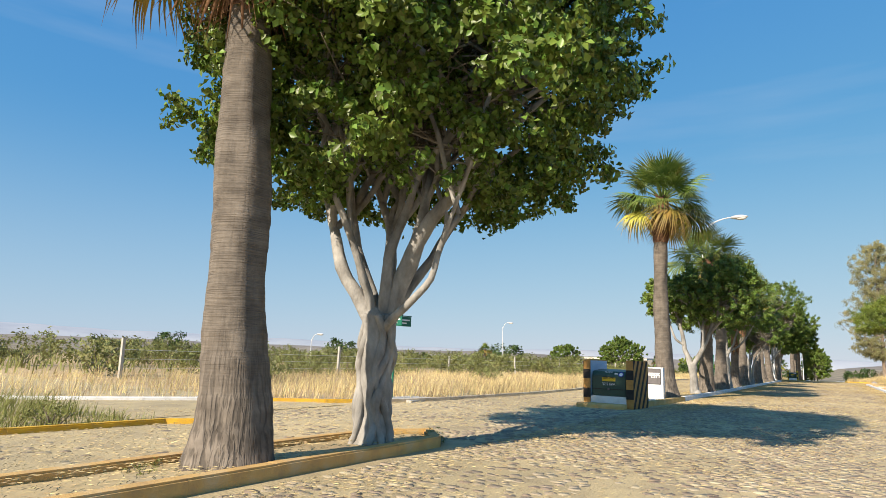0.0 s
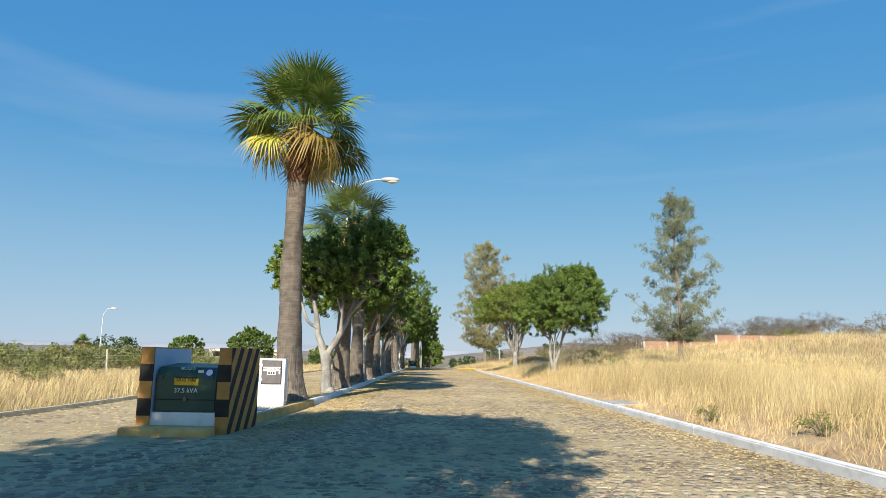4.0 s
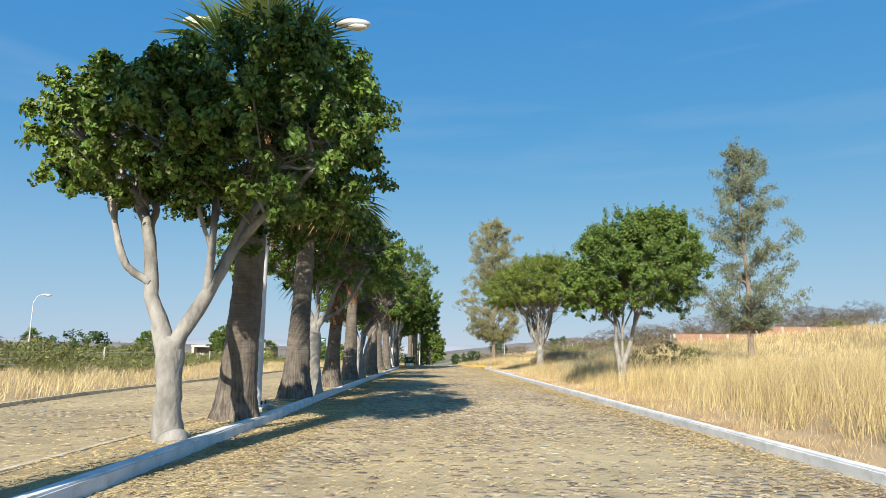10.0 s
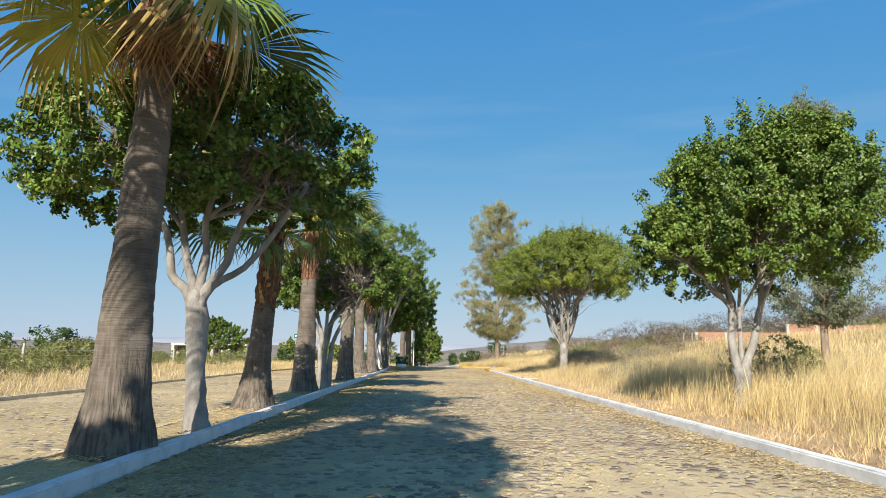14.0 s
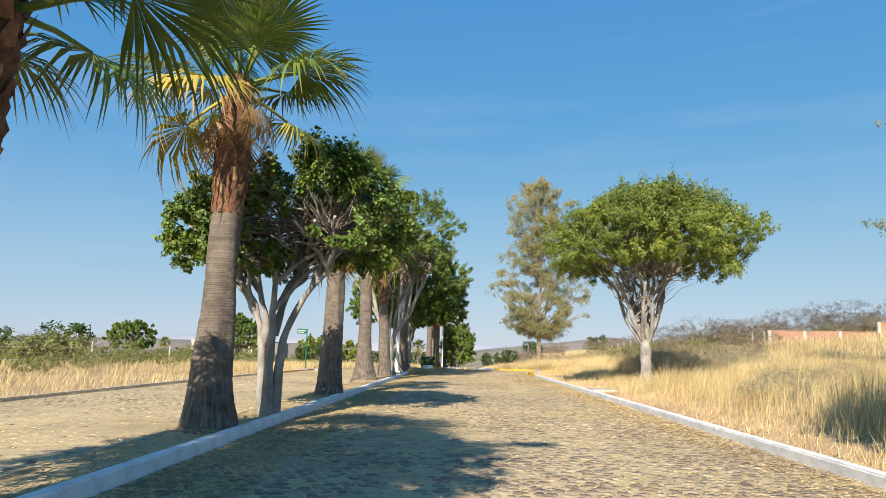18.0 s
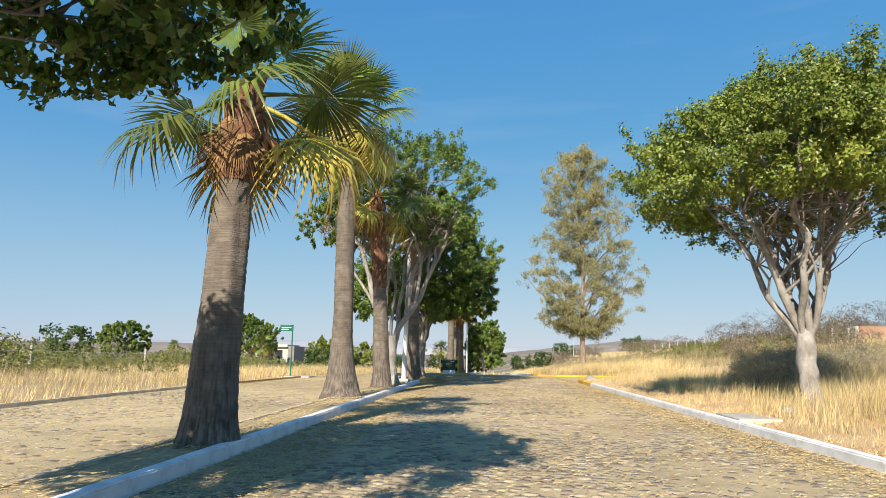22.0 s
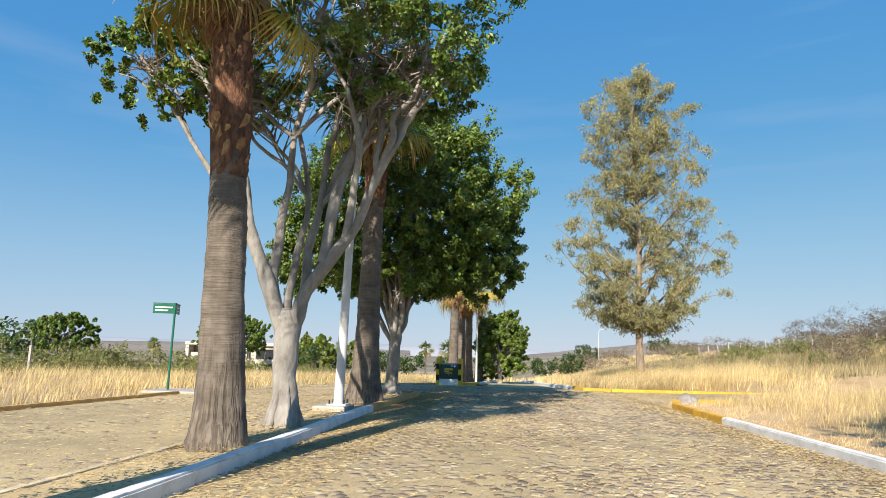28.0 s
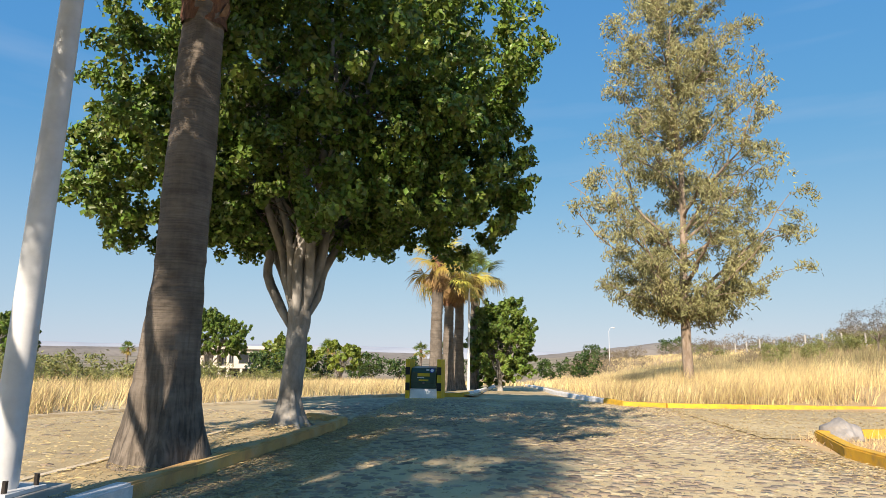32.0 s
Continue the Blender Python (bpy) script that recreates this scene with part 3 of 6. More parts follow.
def kerb(name, label, pts, w=0.16, h=0.15, step=1.0, colour=lambda d: M_KERB_W):
    """A row of kerb stones along a line of points."""
    base = new(name)
    tagged(base, label, "kerb", kind="structure")
    base.empty_display_size = 0.2
    pts = [Vector((p[0], p[1], 0)) for p in pts]
    lens = [0]
    for a, b in zip(pts, pts[1:]):
        lens.append(lens[-1] + (b - a).length)
    rng = random.Random(len(name) * 31 + int(lens[-1] * 7))

    def place(d):
        k = max(i for i in range(len(pts) - 1) if lens[i] <= d + 1e-6)
        return pts[k].lerp(pts[k + 1], min(1, (d - lens[k]) / (lens[k + 1] - lens[k])))
    n = max(1, round(lens[-1] / step))
    ln = lens[-1] / n
    for k in range(n):
        a, b = place(k * ln), place((k + 1) * ln)
        material = colour((k + 0.5) * ln)
        key = (round(ln, 3), w, h, material.name)
        if key not in KERBS:
            KERBS[key] = kerb_mesh(ln, w, h)
            KERBS[key].materials.append(material)
        ob = new("kerb_stone", KERBS[key])
        ob.parent = base
        turn = math.degrees(math.atan2(-(b - a).x, (b - a).y))
        z = float(ground_z(min(a.x, 3.8), a.y))
        ob.matrix_basis = pose(a.x + rng.uniform(-0.002, 0.002), a.y, z + rng.uniform(-0.003, 0.002), rng.uniform(-0.06, 0.06), rng.uniform(-0.4, 0.4), turn)
    return base


WY = lambda *spans: (lambda d: M_KERB_Y if any(a <= d <= b for a, b in spans) else M_KERB_W)
MEDIAN = [(-3.72, 24.2), (-3.58, 26), (-3.47, 29), (-3.41, 33), (-3.40, 38), (-3.44, 48), (-3.43, 58), (-3.41, 64), (-3.38, 74), (-3.43, 78.5), (-3.35, 81), (-3.18, 84.2), (-3.12, 85.2), (-3.3, 85.8), (-3.9, 86)]
MEDIAN_FAR = [(-4.6, 27.4), (-4.52, 31), (-4.42, 36), (-4.38, 44), (-4.34, 54), (-4.38, 62), (-4.42, 73), (-4.5, 80), (-4.4, 85.6)]
kerb("kerb", "whitewashed concrete kerb along the dry verge, yellow at its end", [(3.885, -6), (3.885, 40), (3.885, 82.4), (3.98, 84.0), (4.25, 84.9), (4.9, 85.5), (6.2, 85.8)], 0.17, 0.15, 2.0, WY((84.5, 200)))
kerb("kerb", "yellow kerb across the side street's corner", [(13, 92.2), (7, 91.7), (3.6, 91.5), (2.7, 91.9)], 0.16, 0.13, 1.0, lambda d: M_KERB_Y)
kerb("kerb", "dull white kerb leading on towards the valley", [(2.7, 91.9), (2.35, 93.5), (1.9, 97), (1.55, 102), (1.4, 150)], 0.16, 0.13, 1.4, WY((0, 2)))
kerb("kerb", "whitewashed kerb of the palm median, dusty yellow at its ends", MEDIAN, 0.16, 0.155, 1.0, lambda d: M_KERB_DUST if d < 4.6 or d > 55.2 else M_KERB_W)
kerb("kerb", "worn low kerb edge on the far side of the median", MEDIAN_FAR, 0.12, 0.1, 1.6, lambda d: M_KERB_OLD)
kerb("kerb", "dusty yellow kerb round the end of the first median", [(-3.72, -8), (-3.66, 6), (-3.63, 12.9), (-3.75, 13.5), (-4.15, 13.75), (-4.6, 13.6), (-4.75, 12.8), (-4.75, 6), (-4.8, -8)], 0.17, 0.15, 1.0, lambda d: M_KERB_DUST)
kerb("kerb", "weathered kerb along the field beside the other carriageway", [(-21, 3.5), (-13.6, 13.0), (-12.6, 14.4), (-11.5, 16.2), (-10.2, 17.4), (-9.4, 18.2), (-8.8, 19.5), (-8.55, 21.5), (-8.4, 27), (-8.6, 33), (-9.5, 38), (-10.05, 43), (-10.2, 50), (-10.2, 72), (-9.9, 77), (-9.7, 80.5), (-9.6, 83)], 0.14, 0.09, 1.4, lambda d: M_KERB_Y if 15.5 < d < 19.4 else M_KERB_DUST if d > 74 else M_KERB_OLD if d > 19.4 else M_KERB_W)
kerb("kerb", "low yellow kerb on the weedy corner", [(-7.5, 12.9), (-8.15, 12.45), (-8.3, 11.3), (-8.2, 10.6), (-8.4, 9.6), (-9.2, 6), (-10.5, 1)], 0.14, 0.09, 1.1, lambda d: M_KERB_Y)
kerb("kerb", "worn low kerb where the grass closes the other carriageway", [(-9.5, 83.7), (-9.25, 84.4), (-8.24, 86.7), (-7.6, 88.4), (-5.8, 92), (-4.0, 95.4), (-3.6, 97)], 0.15, 0.07, 1.5, lambda d: M_KERB_OLD)
kerb("kerb", "pale kerb of the second palm median", [(-2.85, 95.3), (-1.9, 95.9), (-1.6, 99), (-1.4, 107), (-1.3, 140)], 0.15, 0.14, 1.2, WY((0, 2)))

# earth inside the medians
def fill_z(x, y):
    return ground_z(x, y) + 0.075 + 0.015 * np.sin(x * 9 + y * 2.1) * np.cos(y * 3.3)


def strip(y0, y1, ys, left, right):
    """Earth between the two kerb lines of the long median."""
    Y, U = np.meshgrid(np.arange(y0, y1, 0.25), np.linspace(0, 1, 11), indexing="ij")
    xl, xr = np.interp(Y, ys, left), np.interp(Y, ys, right)
    X = xl + (xr - xl) * U
    V = np.stack([X, Y, fill_z(X, Y)], -1).reshape(-1, 3)
    i = (np.arange(len(Y) - 1)[:, None] * 11 + np.arange(10)[None]).ravel()
    return put_mesh("median", raw("median", V, np.stack([i, i + 1, i + 12, i + 11], 1), True), M_EARTH)


Y_IN = np.arange(25.5, 86, 0.5)
tagged(strip(25.5, 85.7, Y_IN, np.interp(Y_IN, [p[1] for p in MEDIAN_FAR], [p[0] for p in MEDIAN_FAR]), np.interp(Y_IN, [p[1] for p in MEDIAN[:-2]], [p[0] for p in MEDIAN[:-2]]) - 0.04), "strip of bare dry earth between the carriageways", "ground", kind="structure")
tagged(sheet("median", axis((-4.7, -3.7, 0.2)), axis((-8, 13.6, 0.25)), fill_z, M_EARTH), "strip of bare dry earth ending in a rounded tip", "ground", kind="structure")
tagged(sheet("median", axis((-3.6, -1.4, 0.2)), axis((95.9, 140, 0.5)), fill_z, M_EARTH), "strip of bare dry earth under far palms", "ground", kind="structure")


# ---- palms ----
def frond_mesh(name, petiole, radius, spread, droop, n, rng, ragged=0.1):
    """A fan leaf: a stalk along +x and a fan of folded, split segments with hanging tips."""
    V, F = [], []
    v, q = tube([(0, 0, 0), (petiole * 0.5, 0, 0.03), (petiole, 0, 0)], [0.035, 0.024, 0.018], 5)
    V += [tuple(p) for p in v]
    tris = []
    for f in q:
        tris += [(f[0], f[1], f[2])] + ([] if f[2] == f[3] else [(f[0], f[2], f[3])])
    step = 2 * spread / n
    for k in range(n):
        a = -spread + step * (k + 0.5)
        R = radius * (0.82 + 0.18 * math.cos(a)) * rng.uniform(1 - ragged, 1.02)
        split = rng.uniform(0.46, 0.6)
        cut = droop * rng.uniform(0.6, 1.5)
        base = len(V)
        for f, wf in ((0.03, 1.0), (split, 1.0), (0.78, 0.5), (1.0, 0.04)):
            r = R * f
            half = step * 0.5 * R * min(f, split) * wf if f <= split else step * 0.5 * R * split * wf
            sag = -cut * R * max(0, f - 0.3) ** 1.6 + 0.12 * R * f * (1 - abs(a) / spread)
            cx, cy = petiole + r * math.cos(a), r * math.sin(a)
            pull = 1 - 0.22 * cut * max(0, f - 0.4)
            cx, cy = petiole + (cx - petiole) * pull, cy * pull
            tx, ty = -math.sin(a), math.cos(a)
            V += [(cx - tx * half, cy - ty * half, sag), (cx, cy, sag + half * 0.45), (cx + tx * half, cy + ty * half, sag)]
        for j in range(3):
            b = base + j * 3
            for s in (0, 1):
                tris += [(b + s, b + s + 3, b + s + 4), (b + s, b + s + 4, b + s + 1)]
    return raw(name, np.array(V), np.array(tris))


FR = random.Random(11)
FRONDS = [frond_mesh("frond", 0.8, 1.05, radians(128), d, 50, FR, 0.16) for d in (0.35, 0.6, 0.9)]
FRONDS_Y = [frond_mesh("frond", 0.8, 1.05, radians(120), d, 46, FR, 0.18) for d in (0.8, 1.2)]
FRONDS_D = [frond_mesh("dead_frond", 0.4, 1.0, radians(a), d, 34, FR, 0.35) for a, d in ((24, 0.3), (34, 0.6), (48, 0.4), (64, 0.8))]
for group, material in ((FRONDS, M_FROND), (FRONDS_Y, M_FRONDY), (FRONDS_D, M_FRONDD)):
    for me in group:
        me.materials.append(material)


def palm(x, y, top, r_base, r_mid, size, n_green, n_yellow, n_dead, label, seed, flare=1.0, neck=0.75, red=0.6, cat="palm tree", fall=112, bow=0.0):
    """top: (x, y, z) of the crown's heart; the trunk flares at its foot and ends in a fibrous neck."""
    rng = random.Random(seed)
    z = float(ground_z(x, y)) + 0.1
    tree = thing("palm_tree", label, cat, (x, y, z), 0, "palms of the median")
    H = top[2] - z
    lean = Vector((top[0] - x, top[1] - y, 0))
    rows, sides = 90, 28
    V, Q = [], []
    for k in range(rows + 1):
        u = k / rows
        zz = -0.15 + (H - neck + 0.15) * u
        r = r_mid * (1.02 - 0.22 * u) + (r_base - r_mid) * flare * math.exp(-max(zz, 0) / 0.55) + (r_base - r_mid) * 0.35 * math.exp(-max(zz, 0) / 1.9)
        ring = 0.006 * rng.uniform(-1, 1)
        bend = lean * (max(zz, 0) / H) ** 1.25 + Vector((bow * math.sin(math.pi * max(zz, 0) / H), 0, 0))
        for s in range(sides):
            a = 2 * math.pi * s / sides
            nz = noise.noise(Vector((math.cos(a) * 1.5 + seed, math.sin(a) * 1.5, zz * 0.9))) * 0.05 * r / 0.3
            rootlet = 0.05 * r * math.exp(-max(zz, 0) / 0.3) * math.sin(a * 7 + seed + 2 * noise.noise(Vector((a, zz * 2, seed))))
            rr = r + ring + nz + rootlet
            V.append((bend.x + rr * math.cos(a), bend.y + rr * math.sin(a), zz))
    for k in range(rows):
        for s in range(sides):
            t = (s + 1) % sides
            Q.append((k * sides + s, k * sides + t, (k + 1) * sides + t, (k + 1) * sides + s))
    put_mesh("trunk", raw("trunk", np.array(V), np.array(Q), True), M_PALMBARK, tree)
    # neck of old leaf bases
    r_top = r_mid * 0.82
    V, Q = [], []
    for k in range(23):
        u = k / 22
        zz = H - neck - red + (neck + red + 0.1) * u
        bend = lean * (zz / H) ** 1.25 + Vector((bow * math.sin(math.pi * min(zz / H, 1)), 0, 0))
        r = r_top * (1.05 + 0.25 * math.sin(u * math.pi) - 0.35 * u * u)
        for s in range(18):
            a = 2 * math.pi * s / 18
            rr = r + 0.05 * noise.noise(Vector((math.cos(a) * 4 + seed, math.sin(a) * 4, zz * 5))) + 0.03 * ((s + k) % 2)
            V.append((bend.x + rr * math.cos(a), bend.y + rr * math.sin(a), zz))
    for k in range(22):
        for s in range(18):
            t = (s + 1) % 18
            Q.append((k * 18 + s, k * 18 + t, (k + 1) * 18 + t, (k + 1) * 18 + s))
    put_mesh("neck", raw("neck", np.array(V), np.array(Q), True), M_PALMRED, tree, "reddish-brown fibrous neck")
    boots = []
    for k in range(int(26 * (neck + red))):
        a, zz = k * 2.39996 + rng.uniform(-0.2, 0.2), H - neck - red * 0.95 + (neck + red * 0.9) * (k + 0.5) / int(26 * (neck + red))
        bend = lean * (zz / H) ** 1.25 + Vector((bow * math.sin(math.pi * min(zz / H, 1)), 0, 0))
        out, side = Vector((math.cos(a), math.sin(a), 0)), Vector((-math.sin(a), math.cos(a), 0))
        foot = Vector((bend.x, bend.y, zz)) + out * r_top * 1.02
        tip = foot + out * rng.uniform(0.04, 0.1) + Vector((0, 0, rng.uniform(0.12, 0.26)))
        w = rng.uniform(0.05, 0.085)
        boots.append(([foot - side * w, foot + side * w, tip + side * w * 0.5, tip - side * w * 0.5, foot + out * 0.05 + Vector((0, 0, 0.06))], [(0, 1, 4), (1, 2, 4), (2, 3, 4), (3, 0, 4)]))
    V = [tuple(v) for vs, _ in boots for v in vs]
    F = [tuple(5 * k + i for i in f) for k, (_, fs) in enumerate(boots) for f in fs]
    tagged(put_mesh("stalk_stubble", raw("stalk_stubble", np.array(V), np.array(F)), M_BOOT, tree, "cut stubs of old leaf stalks"), kind="stuff")
    n_green = round(n_green * 1.15)
    total = n_green + n_yellow
    for k in range(total + n_dead):
        dead = k >= total
        az = math.degrees(k * 2.39996) + rng.uniform(-14, 14)
        if dead:
            el = -rng.uniform(68, 89)
            me, s, up = rng.choice(FRONDS_D), size * rng.uniform(0.8, 1.08), 0.05 - 0.42 * rng.random()
        else:
            u = k / max(1, total - 1)
            el = 82 - fall * u ** 0.85 + rng.uniform(-16, 16)
            yellow = k >= n_green
            me, s, up = (rng.choice(FRONDS_Y) if yellow else FRONDS[min(2, int(u * 3))]), size * rng.uniform(0.85, 1.1) * (0.8 + 0.25 * u), 0.12 - 0.3 * u
        ob = new("dead_frond" if dead else "frond", me)
        ob.parent = tree
        m = Matrix.Translation((lean.x, lean.y, H + up)) @ Matrix.Rotation(radians(az), 4, "Z") @ Matrix.Translation((r_top * (0.95 if dead else 0.4), 0, 0)) @ Matrix.Rotation(radians(-el), 4, "Y") @ Matrix.Rotation(radians(rng.uniform(-35, 35)), 4, "X")
        ob.matrix_basis = m @ Matrix.Diagonal((s, s, s, 1))
    return tree


palm(-4.18, 9.95, (-4.58, 9.95, 6.55), 0.41, 0.30, 1.3, 20, 3, 14, "tall fan palm with a thick fissured trunk and brown skirt", 1, red=0.8)
palm(-4.0, 29.2, (-3.97, 29.1, 7.3), 0.40, 0.275, 1.2, 26, 5, 5, "tall slim fan palm with a full yellow-green crown", 2, fall=122, red=0.9, bow=-0.13)
palm(-3.78, 36.2, (-3.5, 36.1, 6.0), 0.40, 0.25, 1.32, 13, 2, 5, "fan palm half hidden in a clipped fig crown", 3)
palm(-3.84, 41.1, (-3.62, 41.0, 5.8), 0.38, 0.235, 1.3, 15, 2, 9, "fan palm with a hanging skirt of dead fronds", 4, fall=126)
palm(-3.86, 46.7, (-3.66, 46.9, 3.72), 0.35, 0.2, 1.2, 14, 0, 0, "short fan palm with dark fronds and a reddish neck", 5, red=1.0, fall=92)
palm(-3.95, 52.1, (-3.9, 52.2, 5.4), 0.38, 0.24, 1.2, 12, 4, 4, "fan palm with yellowing and dead fronds", 6, red=1.4)
palm(-3.77, 59.7, (-3.76, 60.1, 4.75), 0.35, 0.255, 1.2, 11, 2, 9, "stout fan palm with a flared foot and brown skirt", 7, fall=126)
palm(-4.2, 68.5, (-4.3, 68.6, 7.9), 0.46, 0.25, 1.28, 14, 7, 8, "tall fan palm with drooping golden lower fronds", 8, fall=138)
palm(-3.93, 73.2, (-4.34, 73.4, 6.75), 0.37, 0.245, 1.13, 13, 3, 8, "fan palm with a long reddish neck", 9, flare=0.7, red=2.6)
palm(-3.81, 80.7, (-3.75, 80.8, 7.25), 0.40, 0.25, 1.1, 13, 4, 8, "fan palm with a bulging shadow-striped trunk", 10, red=1.7)
palm(-3.2, 99.6, (-3.15, 99.6, 5.15), 0.32, 0.25, 0.95, 3, 8, 16, "bare-trunked fan palm with a small yellow crown", 11)
palm(-2.95, 102.1, (-2.9, 102.1, 4.8), 0.33, 0.24, 1.0, 5, 8, 18, "fan palm of the far median with a dry skirt", 12)
palm(-2.65, 104.1, (-2.6, 104.1, 5.1), 0.33, 0.23, 1.05, 5, 8, 18, "fan palm of the far median", 13)
palm(-2.1, 107.1, (-2.05, 107.1, 5.5), 0.31, 0.22, 1.05, 7, 7, 14, "fan palm of the far median beside a fig", 14)


# ---- broadleaf trees ----
def limb(a, b, rng, bow=0.25, n=7, wob=0.05):
    """Points from a to b that start upright and bend over."""
    a, b = Vector(a), Vector(b)
    d = b - a
    mid = a + Vector((d.x * (0.5 - bow), d.y * (0.5 - bow), d.z * (0.5 + bow * 0.35)))
    out = []
    for k in range(n):
        u = k / (n - 1)
        p = a * (1 - u) ** 2 + mid * 2 * u * (1 - u) + b * u * u
        w = wob * d.length * math.sin(math.pi * u)
        out.append(p + Vector((rng.uniform(-1, 1), rng.uniform(-1, 1), rng.uniform(-0.6, 0.6))) * w)
    return out


def taper(n, r0, r1, power=0.8):
    return [r0 + (r1 - r0) * (k / (n - 1)) ** power for k in range(n)]


def spray_crown(C, R, rng, seed, dens, low, gap, shoots, inner, floor, lump=0.13, open_side=None, per=66, cup=0.0):
    """Leafy twig ends over an uneven dome: places and facing of the leaves. low: sine of the lowest elevation; gap: share of holes."""
    C, R = np.array(C), np.array(R)
    area = 4 * math.pi * R.prod() ** (2 / 3) * (1 - low) / 2
    d = unit(int(area * dens * 0.5 * 2.6 / (1 - low)), rng)
    d = d[d[:, 2] > low]
    surf = np.array([1 + 0.15 * noise.noise(Vector(v) * 1.7 + Vector((seed, 0, 0))) + lump * (2 * abs(noise.noise(Vector(v) * 3.6 + Vector((0, seed, 0)))) ** 0.7 - 0.55) for v in d])
    p = C + d * R * (surf * (1 - 0.34 * rng.random(len(d)) ** 1.5))[:, None]
    hole = np.array([noise.noise(Vector(v) * 1.15 + Vector((seed, seed, 0))) for v in p])
    keep = hole > -0.55 + gap
    if open_side is not None:
        q = (p - C) / R
        bare = (q @ np.array([*open_side, 0.0]) > 0.1) & (q[:, 2] < 0.3 + 0.4 * hole) & (np.abs(q[:, 0]) < 0.55 + 0.4 * hole)
        keep &= ~(bare & (rng.random(len(p)) < 0.85))
    p, d = p[keep], d[keep]
    n_in = int(len(p) * inner)
    p = np.concatenate([p, C + unit(n_in, rng) * R * rng.uniform(0.25, 0.7, (n_in, 1)) + np.array([0, 0, 0.18 * R[2]])])
    d = np.concatenate([d, unit(n_in, rng)])
    out = d / R
    out /= np.linalg.norm(out, axis=1)[:, None]
    run = out * 0.7 + unit(len(p), rng) * 0.5 + np.array([0, 0, 0.3])
    run /= np.linalg.norm(run, axis=1)[:, None]
    ln = rng.uniform(0.22, 0.5, len(p)) * (R.mean() / 3) ** 0.4
    # upright shoots on top
    a, f = rng.uniform(0, 2 * math.pi, shoots), rng.uniform(0.1, 0.8, shoots) ** 0.6
    top = np.stack([np.cos(a) * f, np.sin(a) * f, np.sqrt(1 - f * f) * 0.95], 1)
    sp = np.repeat(C + top * R, 14, 0) + rng.normal(size=(shoots * 14, 3)) * 0.085 * R.mean()
    p, out = np.concatenate([p, sp]), np.concatenate([out, np.repeat(top, 14, 0)])
    run = np.concatenate([run, np.array([0, 0, 1.0]) + rng.normal(size=(shoots * 14, 3)) * 0.25])
    ln = np.concatenate([ln, np.repeat(rng.uniform(0.1, 0.36, shoots) * R.mean(), 14) * rng.uniform(0.4, 1, shoots * 14)])
    k = np.repeat(np.arange(len(p)), per)
    u = rng.random(len(k))[:, None]
    off = unit(len(k), rng) * rng.random((len(k), 1)) ** 0.5 * 0.16 * (R.mean() / 3) ** 0.5
    pts = p[k] + run[k] * ln[k][:, None] * u * 0.8 + off
    nrm = out[k] * 0.6 + np.array([0, 0, 0.35]) + off / 0.16
    nrm /= np.linalg.norm(nrm, axis=1)[:, None]
    if floor is not None:
        ok = pts[:, 2] > floor + cup * np.hypot(pts[:, 0] - C[0], pts[:, 1] - C[1]) + 0.25 * np.sin(pts[:, 0] * 4 + seed) * np.cos(pts[:, 1] * 3.1)
        pts, nrm = pts[ok], nrm[ok]
    return pts, nrm


